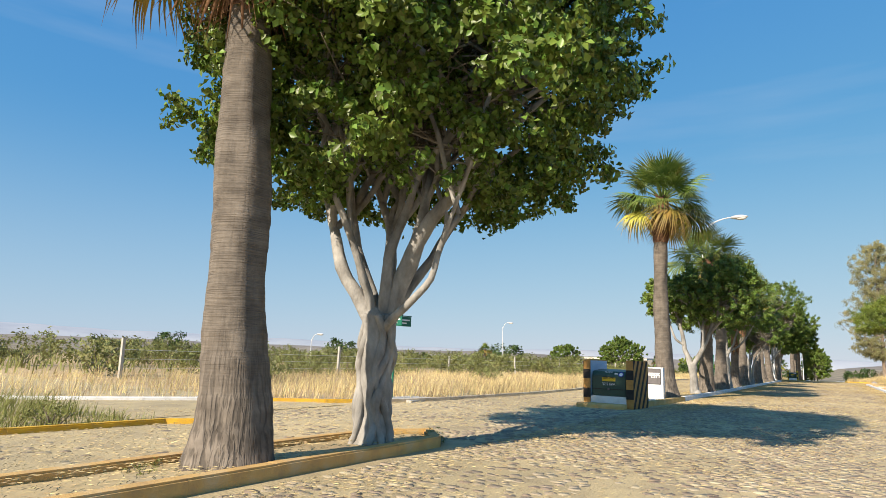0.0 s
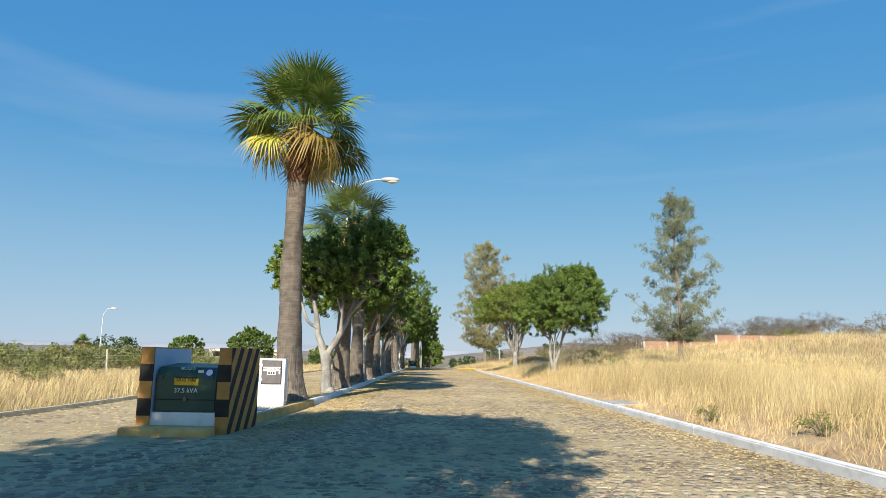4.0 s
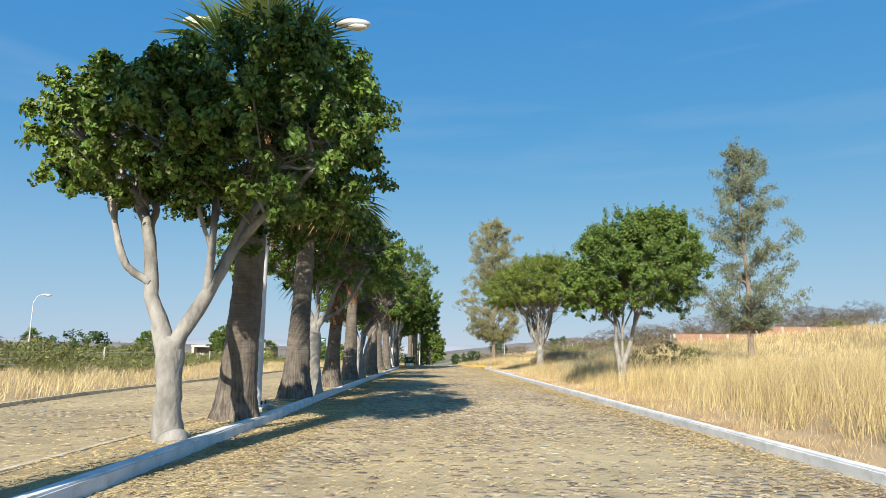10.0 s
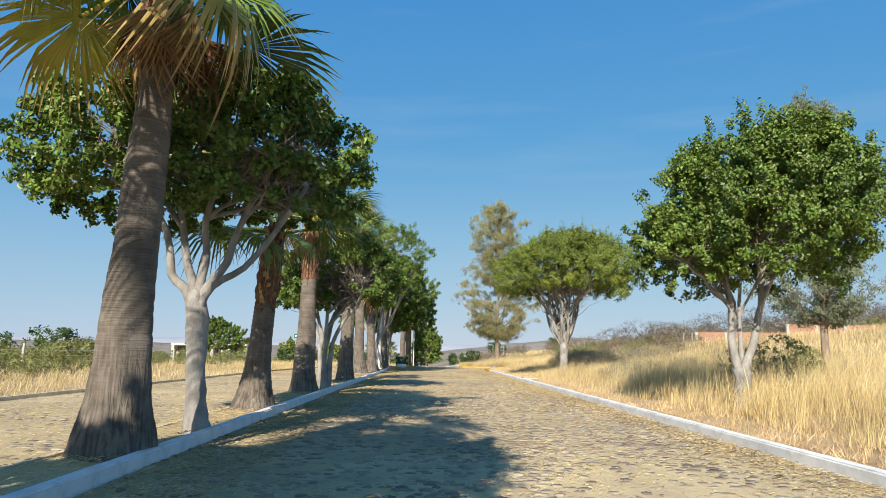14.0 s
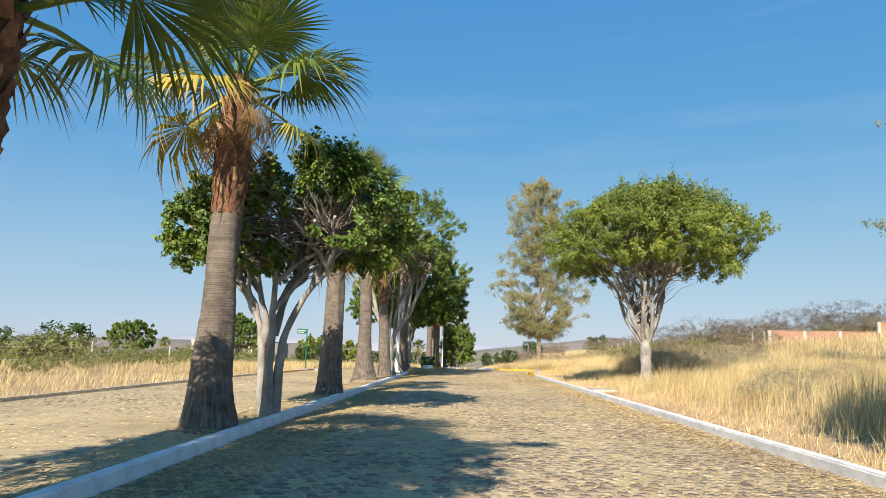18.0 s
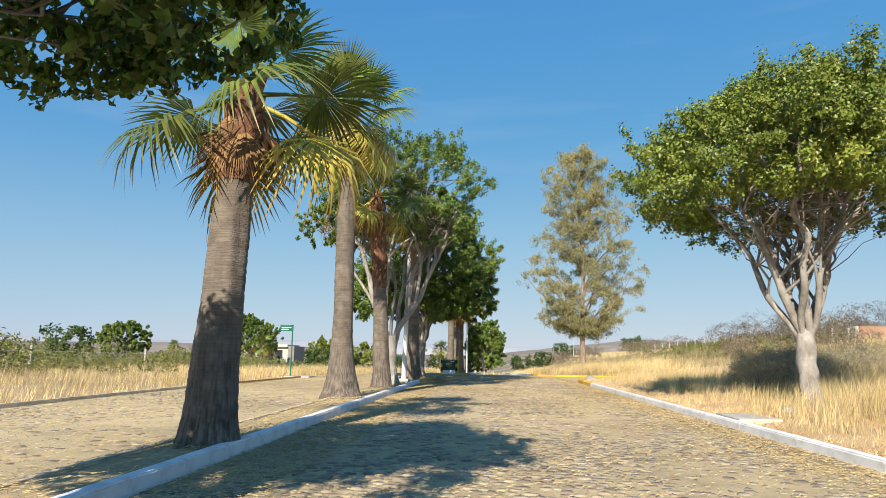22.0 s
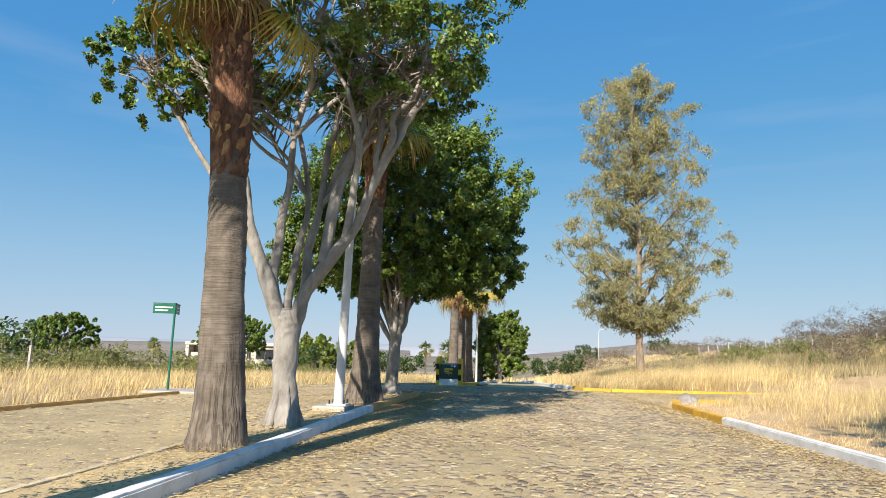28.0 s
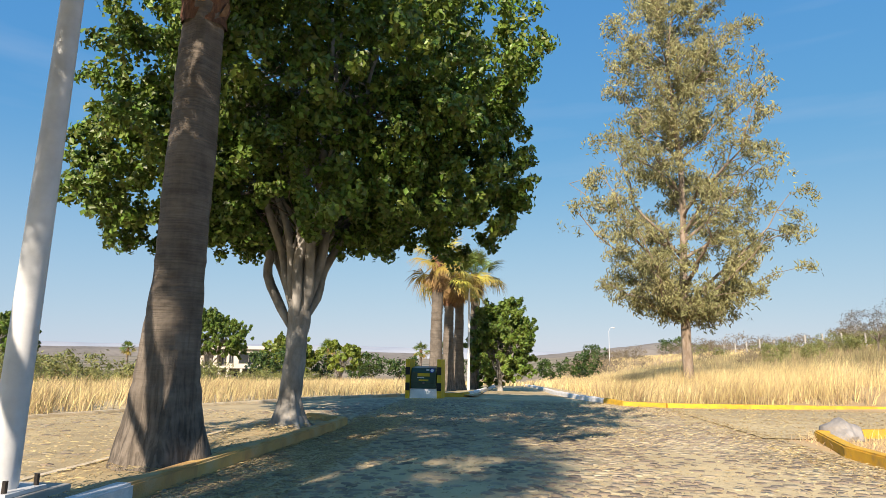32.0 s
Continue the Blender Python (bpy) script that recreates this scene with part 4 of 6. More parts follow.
def fig(name, x, y, fork, lobes, r0, label, seed, dens=15, leaf=(0.1, 0.064), stems=6, boughs=(), material=None, low=-0.6, gap=0.12, shoots=5, inner=0.12,
        lump=0.13, cat="fig tree", group="clipped figs of the avenue", bottom=None, woven=0, open_side=None, twiggy=6, roots=0, cup=0.0, bare=2):
    """A clipped fig: pale trunk, rising boughs, limbs, twigs and a crown of leafy sprays. Places are in the world.
    fork: where the trunk divides (None: the boughs stand on the ground); lobes: (centre, radii) of the crown;
    boughs: (radius, points from the fork on); without them limbs spread evenly from the fork."""
    rng, nrng = random.Random(seed), np.random.default_rng(seed)
    z = float(ground_z(x, y)) + 0.04
    tree = thing(name, label, cat, (x, y, z), 0, group)
    O = Vector((x, y, z))
    lobes = [(Vector(c) - O, Vector(r)) for c, r in lobes]
    f0 = None if fork is None else Vector(fork) - O
    wob = lambda: Vector((rng.uniform(-1, 1), rng.uniform(-1, 1), 0)) * r0 * 0.12
    if f0 is not None:
        pts = [Vector((0, 0, -0.2))] + [f0 * u + wob() for u in (0.02, 0.1, 0.25, 0.45, 0.65, 0.85, 1.0, 1.08)]
        put_mesh("trunk", joined_tubes("trunk", [(pts, [r0 * q for q in (1.6, 1.4, 1.12, 0.97, 0.92, 0.95, 1.0, 0.92, 0.5)], 20)], rough_at=r0 * 0.24), M_FICBARK, tree)
    for k in range(roots):
        a = 2 * math.pi * (k + rng.uniform(-0.3, 0.3)) / roots
        way = Vector((math.cos(a), math.sin(a), 0))
        pts = [way * r0 * 0.55 + Vector((0, 0, 0.75)), way * r0 * 0.85 + Vector((0, 0, 0.35)), way * r0 * 1.35 + Vector((0, 0, 0.1)), way * r0 * rng.uniform(2.0, 2.6) + Vector((rng.uniform(-0.1, 0.1), rng.uniform(-0.1, 0.1), -0.05))]
        put_mesh("root", joined_tubes("root", [(pts, [r0 * 0.1, r0 * 0.3, r0 * 0.3, r0 * 0.12], 8)], rough_at=0.03), M_FICBARK, tree, "gnarled surface root")
    for k in range(woven):
        a0, turns = 2 * math.pi * k / woven, rng.uniform(-0.35, 0.35)
        pts, rr = [], []
        for i in range(14):
            u = 0.02 + 1.0 * i / 13
            a = a0 + turns * 2 * math.pi * u + 0.35 * math.sin(u * 9 + k)
            pts.append(f0 * u + Vector((math.cos(a), math.sin(a), 0)) * r0 * (1.02 + 0.1 * math.sin(u * 13 + k * 2) + 0.35 * max(0, 0.15 - u) / 0.15))
            rr.append(r0 * rng.uniform(0.2, 0.3))
        put_mesh("aerial_root", joined_tubes("aerial_root", [(pts, rr, 8)], rough_at=0.012), M_FICBARK, tree, "fused aerial root")
    twigs, starts = [], []

    def inside(p, most=0.86):
        """p, drawn into the lobe of the crown that it is nearest to."""
        best = None
        for c, r in lobes:
            d = p - c
            q = math.sqrt((d.x / r.x) ** 2 + (d.y / r.y) ** 2 + (d.z / r.z) ** 2)
            if best is None or q < best[0]:
                best = (q, c, d)
        q, c, d = best
        return p if q <= most else c + d * (most / q)

    for rb, *points in boughs:
        pts = [Vector(p) - O for p in points]
        if f0 is not None and (pts[0] - f0).length < r0 * 2.6:
            pts.insert(0, f0 - Vector((0, 0, r0 * 1.5)))
        n = len(pts)
        radii = [rb * (1.0 if f0 is not None else 1.35 if k == 0 else 1.0) * (1 - 0.5 * k / (n - 1)) for k in range(n)]
        put_mesh("bough", joined_tubes("bough", [(pts, radii, 12)], rough_at=rb * 0.22), M_FICBARK, tree)
        starts.append((pts[-1], pts[-1] - pts[-2], rb * 0.55))
        starts.append((pts[-2], pts[-1] - pts[-2], rb * 0.5))
    if not boughs:
        for k in range(stems):
            a = 2 * math.pi * (k + rng.uniform(-0.25, 0.25)) / stems
            starts.append((f0 + Vector((math.cos(a), math.sin(a), 0)) * r0 * 0.2 - Vector((0, 0, r0 * rng.uniform(1.0, 2.4))), Vector((math.cos(a), math.sin(a), 0.8)), r0 * rng.uniform(0.38, 0.54)))
    for f, way, rs in starts:
        for k in range(bare if boughs else 1):
            near = sorted(lobes, key=lambda l: (l[0] - f - way).length * rng.uniform(0.7, 1.3))[0] if boughs else lobes[0]
            c, r = near
            a = math.atan2(way.y, way.x) + rng.gauss(0, 0.25 if not boughs else 0.9)
            out = rng.uniform(0.3, 0.8)
            t = c + Vector((math.cos(a) * r.x * out, math.sin(a) * r.y * out, r.z * rng.uniform(-0.25, 0.5)))
            pts = limb(f, t, rng, n=9, bow=0.12, wob=0.04)
            own = [(pts, [rs * (0.3 if not boughs else 0.9), rs * 0.85, *taper(7, rs * 0.9, 0.025)], 9)]
            for j in range(5):
                b = pts[rng.randint(2, 7)]
                t2 = c + Vector((rng.gauss(0, 0.45) * r.x, rng.gauss(0, 0.45) * r.y, r.z * rng.uniform(-0.5, 0.7)))
                t2 = inside(b + (t2 - b) * rng.uniform(0.5, 0.9))
                p2 = limb(b, t2, rng, n=6, bow=0.12, wob=0.07)
                own.append((p2, taper(6, rs * 0.42, 0.012), 6))
                for i in range(twiggy):
                    s = p2[rng.randint(1, 4)]
                    t3 = s + Vector((rng.gauss(0, 0.6), rng.gauss(0, 0.6), rng.uniform(-0.1, 0.7))) * min(r.x, 2.6) * 0.42
                    twigs.append((limb(s, inside(t3, 0.92), rng, n=4, bow=0.1, wob=0.08), taper(4, 0.014, 0.005), 4))
            put_mesh("limb", joined_tubes("limb", own, rough_at=0.008), M_FICBARK, tree)
    tagged(put_mesh("twig_work", joined_tubes("twig_work", twigs), M_TWIG, tree, "grey bare inner twigs"), kind="stuff")
    P, N = [], []
    for k, (c, r) in enumerate(lobes):
        pts, nrm = spray_crown(c, r, nrng, seed + 3 * k, dens, low, gap, max(1, round(shoots * r.x / lobes[0][1].x)), inner, None if bottom is None else bottom - z, lump, open_side if k == 0 else None, cup=cup)
        for j, (c2, r2) in enumerate(lobes):
            if j != k:
                ok = (((pts - np.array(c2)) / np.array(r2)) ** 2).sum(1) > 0.36
                pts, nrm = pts[ok], nrm[ok]
        P.append(pts)
        N.append(nrm)
    put_mesh("crown", leaves("crown", np.concatenate(P), np.concatenate(N), leaf[0] * 0.88, leaf[1] * 0.88, nrng, 0.55), material or M_FICLEAF, tree)
    return tree


fig("fig_tree", -4.15, 12.25, (-4.1, 12.25, 1.7), [((-4.0, 12.65, 5.6), (3.2, 3.2, 2.7))], 0.205, "large clipped fig with a gnarled pale trunk and dense dark crown", 21, 24, (0.118, 0.078),
    boughs=[(0.12, (-4.35, 12.2, 1.85), (-4.78, 12.2, 2.42), (-5.05, 12.3, 3.0), (-5.3, 12.4, 3.5)), (0.11, (-4.25, 12.3, 1.9), (-4.6, 12.4, 2.47), (-4.9, 12.5, 3.2), (-5.1, 12.6, 4.0)),
     (0.115, (-4.1, 12.4, 1.85), (-4.24, 12.6, 2.5), (-4.4, 12.8, 3.0), (-4.72, 13.0, 3.5)), (0.1, (-4.0, 12.2, 1.9), (-3.95, 12.2, 2.56), (-3.85, 12.3, 3.0), (-3.7, 12.4, 3.6)),
     (0.14, (-3.95, 12.3, 1.9), (-3.72, 12.3, 2.4), (-3.48, 12.3, 2.85), (-3.15, 12.4, 3.3), (-2.9, 12.5, 3.7)), (0.09, (-3.6, 12.3, 2.65), (-3.56, 12.4, 3.2), (-3.6, 12.6, 3.8)), (0.065, (-3.95, 12.15, 1.55), (-3.72, 12.1, 1.73), (-3.5, 12.1, 1.9), (-3.22, 12.1, 2.18), (-3.1, 12.1, 2.6), (-2.9, 12.2, 3.0)), (0.09, (-4.2, 12.5, 1.9), (-4.5, 12.9, 2.6), (-4.75, 13.3, 3.3), (-5.1, 13.8, 4.0)), (0.09, (-4.0, 12.5, 1.9), (-3.8, 13.0, 2.6), (-3.6, 13.4, 3.3), (-3.3, 13.9, 4.0)), (0.07, (-4.2, 12.1, 2.0), (-4.3, 11.8, 2.7), (-4.5, 11.4, 3.6))],
    bottom=2.85, cup=0.28, woven=9, low=-0.93, inner=0.2)
fig("fig_tree", -3.79, 33.6, (-3.9, 33.6, 1.3), [((-2.7, 33.9, 4.15), (1.5, 1.7, 1.4)), ((-4.88, 33.7, 4.05), (0.85, 1.15, 0.95)), ((-3.85, 33.5, 4.1), (1.0, 1.2, 0.8))], 0.17, "fig with a forked pale trunk under a flat clipped crown", 22, 26,
    boughs=[(0.125, (-4.01, 33.6, 1.5), (-4.16, 33.6, 1.93), (-4.2, 33.6, 2.36), (-4.4, 33.7, 3.1)), (0.06, (-4.18, 33.55, 2.1), (-4.47, 33.5, 2.3), (-4.64, 33.5, 2.7), (-4.8, 33.5, 3.4)),
            (0.12, (-3.76, 33.6, 1.42), (-3.45, 33.6, 1.94), (-3.22, 33.7, 2.5), (-2.9, 33.8, 3.3)), (0.065, (-3.45, 33.6, 1.94), (-3.38, 33.5, 2.5), (-3.4, 33.5, 3.3))], low=-0.9, inner=0.16)
fig("fig_tree", -3.67, 43.1, (-3.78, 43.1, 1.9), [((-3.2, 43.5, 3.95), (1.6, 1.9, 1.25)), ((-4.95, 43.5, 4.0), (1.5, 1.7, 1.3))], 0.145, "fig with many bare inner branches below its crown", 23, 24,
    boughs=[(0.08, (-3.95, 43.1, 2.05), (-4.17, 43.1, 2.28), (-4.3, 43.1, 2.9), (-4.8, 43.2, 3.6)), (0.075, (-3.85, 43.1, 2.1), (-4.02, 43.2, 2.5), (-4.1, 43.2, 2.95), (-4.3, 43.3, 3.8)),
            (0.075, (-3.76, 43.1, 2.1), (-3.74, 43.2, 2.6), (-3.78, 43.2, 3.1), (-3.6, 43.3, 3.9)), (0.08, (-3.68, 43.1, 2.05), (-3.4, 43.1, 2.45), (-3.28, 43.1, 2.9), (-3.0, 43.2, 3.7)),
            (0.06, (-3.55, 43.0, 2.1), (-3.12, 43.0, 2.37), (-2.7, 43.0, 2.9), (-2.3, 43.1, 3.6))], gap=0.18, twiggy=8)
fig("fig_tree", -3.72, 54.1, None, [((-3.3, 54.35, 3.6), (1.9, 2.0, 1.1)), ((-4.45, 54.1, 3.3), (1.1, 1.5, 0.95))], 0.135, "fig with clustered grey stems and an open bare underside", 24, 24,
    boughs=[(0.085, (-3.78, 54.1, -0.1), (-3.85, 54.1, 0.9), (-3.89, 54.1, 1.42), (-3.96, 54.1, 1.75), (-4.3, 54.1, 2.4)), (0.07, (-3.89, 54.15, 1.3), (-3.82, 54.1, 1.75), (-3.95, 54.1, 2.2), (-4.1, 54.2, 2.9)),
            (0.092, (-3.69, 54.05, -0.1), (-3.7, 54.05, 0.94), (-3.69, 54.05, 1.42), (-3.68, 54.0, 1.9), (-3.67, 54.0, 2.4)), (0.088, (-3.6, 54.15, -0.1), (-3.55, 54.15, 0.9), (-3.5, 54.15, 1.42), (-3.35, 54.15, 1.85), (-3.05, 54.1, 2.33), (-2.75, 54.1, 2.65)),
            (0.07, (-3.68, 54.1, 1.5), (-3.58, 54.2, 1.95), (-3.45, 54.2, 2.3), (-3.2, 54.3, 2.9))],
    bottom=2.35, open_side=(0.1, -0.99), twiggy=10, inner=0.05, gap=0.1, shoots=5, bare=3, low=-0.7)
fig("fig_tree", -3.95, 75.55, (-4.0, 75.6, 1.75), [((-3.9, 76.2, 7.5), (3.2, 2.9, 2.1)), ((-6.7, 75.6, 6.0), (1.05, 1.0, 0.8)), ((-5.4, 75.9, 6.0), (1.2, 1.3, 0.9)), ((-2.4, 76.0, 6.2), (1.3, 1.5, 1.2))], 0.2, "tall open fig with thick grey limbs and thin foliage", 25, 15,
    boughs=[(0.14, (-4.16, 75.55, 1.8), (-4.36, 75.5, 2.4), (-4.52, 75.5, 2.75), (-4.73, 75.5, 3.24), (-4.88, 75.5, 4.03), (-5.13, 75.5, 4.84), (-5.16, 75.6, 5.7)), (0.06, (-4.5, 75.5, 2.7), (-4.97, 75.4, 3.5), (-5.79, 75.4, 4.67), (-6.29, 75.5, 5.4)),
            (0.1, (-4.15, 75.6, 1.85), (-4.3, 75.6, 2.4), (-4.27, 75.7, 3.0), (-4.27, 75.8, 3.58), (-4.22, 75.9, 4.11), (-4.24, 76.0, 4.92), (-4.07, 76.1, 5.8)), (0.13, (-3.85, 75.6, 1.8), (-3.72, 75.6, 2.2), (-3.28, 75.6, 2.81), (-2.97, 75.7, 3.32), (-2.67, 75.7, 4.18), (-2.3, 75.8, 4.9)),
            (0.1, (-3.78, 75.7, 2.2), (-3.8, 75.8, 2.9), (-3.67, 75.9, 3.67), (-3.65, 76.1, 4.8)), (0.105, (-3.46, 75.6, 2.65), (-3.37, 75.7, 3.67), (-3.27, 75.8, 4.19), (-2.9, 75.9, 5.25), (-2.65, 76.0, 6.2)), (0.08, (-4.05, 75.7, 2.0), (-4.05, 76.0, 2.9), (-4.0, 76.3, 3.9), (-4.4, 76.6, 5.4)), (0.075, (-3.15, 75.65, 3.0), (-3.05, 75.6, 3.7), (-2.95, 75.5, 4.6), (-3.2, 75.5, 5.6))],
    roots=7, gap=0.4, inner=0.1, lump=0.25, low=-0.75)
fig("fig_tree", -3.83, 84.5, (-3.8, 84.6, 1.9), [((-3.6, 84.9, 5.7), (3.3, 3.1, 2.9)), ((-5.75, 84.6, 4.2), (1.9, 1.8, 1.4)), ((-1.7, 84.8, 4.3), (1.6, 1.8, 1.45)), ((-3.8, 84.4, 4.0), (1.7, 1.7, 1.35))], 0.185, "big rounded fig with a dense dark green crown", 26, 21, (0.118, 0.078), roots=6, stems=12, bottom=2.7, low=-0.85, lump=0.2, inner=0.15)
fig("fig_tree", 5.85, 46.9, (5.9, 46.9, 0.95), [((6.45, 46.7, 4.1), (2.1, 2.0, 1.6)), ((7.2, 46.6, 4.9), (1.15, 1.2, 1.1)), ((4.95, 46.8, 3.5), (1.0, 1.2, 0.9))], 0.165, "bushy dark green fig on the grassy bank", 27, 38, (0.085, 0.055),
    boughs=[(0.1, (5.8, 46.9, 1.1), (5.72, 46.9, 1.6), (5.75, 46.9, 2.2), (5.6, 46.9, 3.0)), (0.1, (6.0, 46.9, 1.1), (6.2, 46.9, 1.6), (6.35, 46.9, 2.2), (6.7, 46.9, 3.0)), (0.06, (5.95, 47.0, 1.3), (6.0, 47.1, 2.0), (6.1, 47.1, 3.0))], low=-0.85, lump=0.3, shoots=12)
fig("fig_tree", 6.35, 66.2, (6.38, 66.3, 1.75), [((6.6, 66.3, 5.35), (3.4, 3.15, 1.75)), ((7.0, 66.2, 6.5), (1.4, 1.3, 0.9))], 0.195, "spreading bright green fig shaped like an umbrella", 28, 36, (0.09, 0.058), stems=12, material=M_FICLEAF2, bottom=3.7, shoots=14, lump=0.28)
fig("fig_tree", -0.75, 106, (-0.75, 106, 0.3), [((-0.7, 106, 2.0), (1.6, 1.5, 1.9))], 0.12, "small rounded fig of the far median", 29, 16, (0.16, 0.1), low=-0.97, lump=0.22, inner=0.25)
for k, (fx, fy, fz, fr) in enumerate(((-0.8, 113, 2.1, 1.8), (-0.7, 123, 1.9, 1.8))):
    fig("fig_tree", fx, fy, (fx, fy, 0.9), [((fx, fy, fz), (fr, fr, 1.7))], 0.12, "small rounded fig farther along the median", 30 + k, 8, (0.22, 0.13), stems=4, low=-0.9)


def eucalypt(x, y, H, profile, label, seed, material, n=40, r0=0.22, leaf=(0.2, 0.05), per=24):
    """A bare straight stem, long rising branches, each with hanging tufts along its outer twigs. profile: heights above ground and reach there."""
    rng, nrng = random.Random(seed), np.random.default_rng(seed)
    z = float(ground_z(x, y))
    tree = thing("eucalyptus_tree", label, "eucalyptus tree", (x, y, z))
    stem = [Vector((0.25 * math.sin(k * 0.9 + seed) * k / 11, 0.2 * math.cos(k * 1.3) * k / 11, -0.2 + (H * 0.97) * k / 11)) for k in range(12)]
    put_mesh("trunk", joined_tubes("trunk", [(stem, taper(12, r0, 0.03, 0.9), 12)], rough_at=0.03), M_EUCBARK, tree)
    base, run = [], []
    zs, ws = profile
    for k in range(n):
        v = (k + rng.random() * 0.7) / n
        tip_z = zs[0] + (zs[-1] - zs[0]) * v
        ln = np.interp(tip_z, zs, ws) * rng.uniform(0.5, 1.05)
        start = max(zs[0] * 0.9, tip_z - ln * rng.uniform(0.7, 1.35))
        i = min(10.9, max(0, (start + 0.2) / (H * 0.97) * 11))
        b = stem[int(i)].lerp(stem[min(11, int(i) + 1)], i - int(i))
        a = k * 2.39996 + rng.uniform(-0.5, 0.5)
        t = Vector((math.cos(a) * ln, math.sin(a) * ln, tip_z))
        pts = limb(b, t, rng, n=8, bow=-0.08, wob=0.05)
        own = [(pts, taper(8, 0.022 + r0 * 0.36 * (1 - start / H), 0.012), 6)]
        for j in range(8):
            c = pts[min(7, 2 + (j * 5) // 7)]
            t2 = c + Vector((rng.gauss(0, 0.8) + math.cos(a) * 0.35, rng.gauss(0, 0.8) + math.sin(a) * 0.35, rng.uniform(-0.15, 0.8))) * (0.3 + ln * 0.17)
            p2 = limb(c, t2, rng, n=4, bow=-0.1, wob=0.08)
            own.append((p2, taper(4, 0.018, 0.005), 4))
            for i in range(7):
                u = rng.uniform(0.35, 1.05)
                m = p2[0].lerp(p2[3], u) + Vector((rng.gauss(0, 1), rng.gauss(0, 1), rng.gauss(0, 0.7))) * 0.17
                base.append(m)
                run.append((rng.gauss(0, 0.5), rng.gauss(0, 0.5), rng.uniform(-0.9, 0.35)))
        put_mesh("branch", joined_tubes("branch", own), M_EUCBARK, tree)
    base, run = np.array([tuple(p) for p in base]), np.array(run)
    k = np.repeat(np.arange(len(base)), per)
    u = nrng.random((len(k), 1))
    P = base[k] + run[k] * 0.45 * u + nrng.normal(size=(len(k), 3)) * 0.1
    me = leaves("foliage", P, unit(len(P), nrng) * np.array([1, 1, 0.3]), leaf[0], leaf[1], nrng, droop=1.0)
    put_mesh("foliage", me, material, tree)
    return tree


eucalypt(6.65, 100.4, 17.1, ((3.0, 5.2, 7.5, 10.0, 12.5, 15.0, 17.3), (2.5, 4.4, 4.7, 4.7, 4.2, 3.0, 0.8)), "tall eucalyptus with thin olive foliage beside the kerb", 41, M_EUCLEAF, 58, per=20)
eucalypt(20.9, 68.0, 15.1, ((2.6, 4.6, 6.6, 8.6, 11.2, 14.1, 15.5), (1.9, 3.5, 3.9, 3.1, 2.0, 1.6, 0.6)), "slender grey-green eucalyptus on the hillside", 42, M_EUCLEAF_G, 36, per=18)


# ---- street furniture ----
def lamp_post(x, y, top, label, arms=2, arm=2.3, base=True, height=9.0, turn=0, raised=0.0, girth=1.0):
    z = float(ground_z(x, y)) + raised
    post = thing("street_lamp", label, "street lamp", (x, y, z), turn, "street lamps")
    tx, ty = top[0] - x, top[1] - y
    H = height - z
    n = 9
    pts = [(tx * k / (n - 1), ty * k / (n - 1), 0.1 + (H - 0.4) * k / (n - 1)) for k in range(n)]
    put_mesh("pole", joined_tubes("pole", [(pts, taper(n, 0.105 * girth, 0.05 * girth, 1.0), 16)]), M_GALV, post)
    if base:
        part("base_plate", box(-0.2, 0.2, -0.2, 0.2, 0.16, 0.19, 0.004), M_GALV, post)
        part("footing", box(-0.42, 0.24, -0.42, 0.42, -0.1 - raised, 0.16, 0.02), M_CONC, post, "rough concrete footing")
        for bx in (-0.15, 0.15):
            for by in (-0.15, 0.15):
                part("bolt", disc(0.018, 0.09, "Z", 8, (bx, by, 0.225)), M_BLACK, post)
    for s in ((-1, 1) if arms == 2 else (1,)):
        p = [(tx, ty, H - 0.5), (tx + s * 0.12, ty, H - 0.2), (tx + s * arm * 0.4, ty, H + 0.12), (tx + s * arm * 0.75, ty, H + 0.28), (tx + s * arm, ty, H + 0.3)]
        a = put_mesh("arm", joined_tubes("arm", [(p, taper(5, 0.035, 0.028), 8)]), M_GALV, post)
        bm = bmesh.new()
        bmesh.ops.create_uvsphere(bm, u_segments=20, v_segments=10, radius=1, matrix=Matrix.Translation((tx + s * (arm + 0.28), ty, H + 0.3)) @ Matrix.Diagonal((0.4, 0.15, 0.11, 1)))
        head = part("lamp_head", bm, M_LAMPH, post, smooth=True)
        bm = bmesh.new()
        bmesh.ops.create_uvsphere(bm, u_segments=16, v_segments=8, radius=1, matrix=Matrix.Translation((tx + s * (arm + 0.36), ty, H + 0.235)) @ Matrix.Diagonal((0.25, 0.12, 0.09, 1)))
        part("lens", bm, M_LENS, head, smooth=True)
    return post


lamp_post(-3.99, 38.25, (-4.03, 38.35), "galvanised twin-arm street lamp on a concrete footing", 2, 1.4, True, 8.12)
lamp_post(-3.93, 78.8, (-3.74, 78.8), "galvanised twin-arm street lamp among the palms", 2, 1.4, True, 9.2, raised=0.02)
for lx, ly, lh in ((-36, 82, 5.8), (-47.3, 57.7, 3.0), (19, 200, 7.0)):
    lamp_post(lx, ly, (lx, ly), "distant single-arm street lamp", 1, 0.7, False, lh + float(ground_z(lx, ly)), turn=20, girth=0.6)


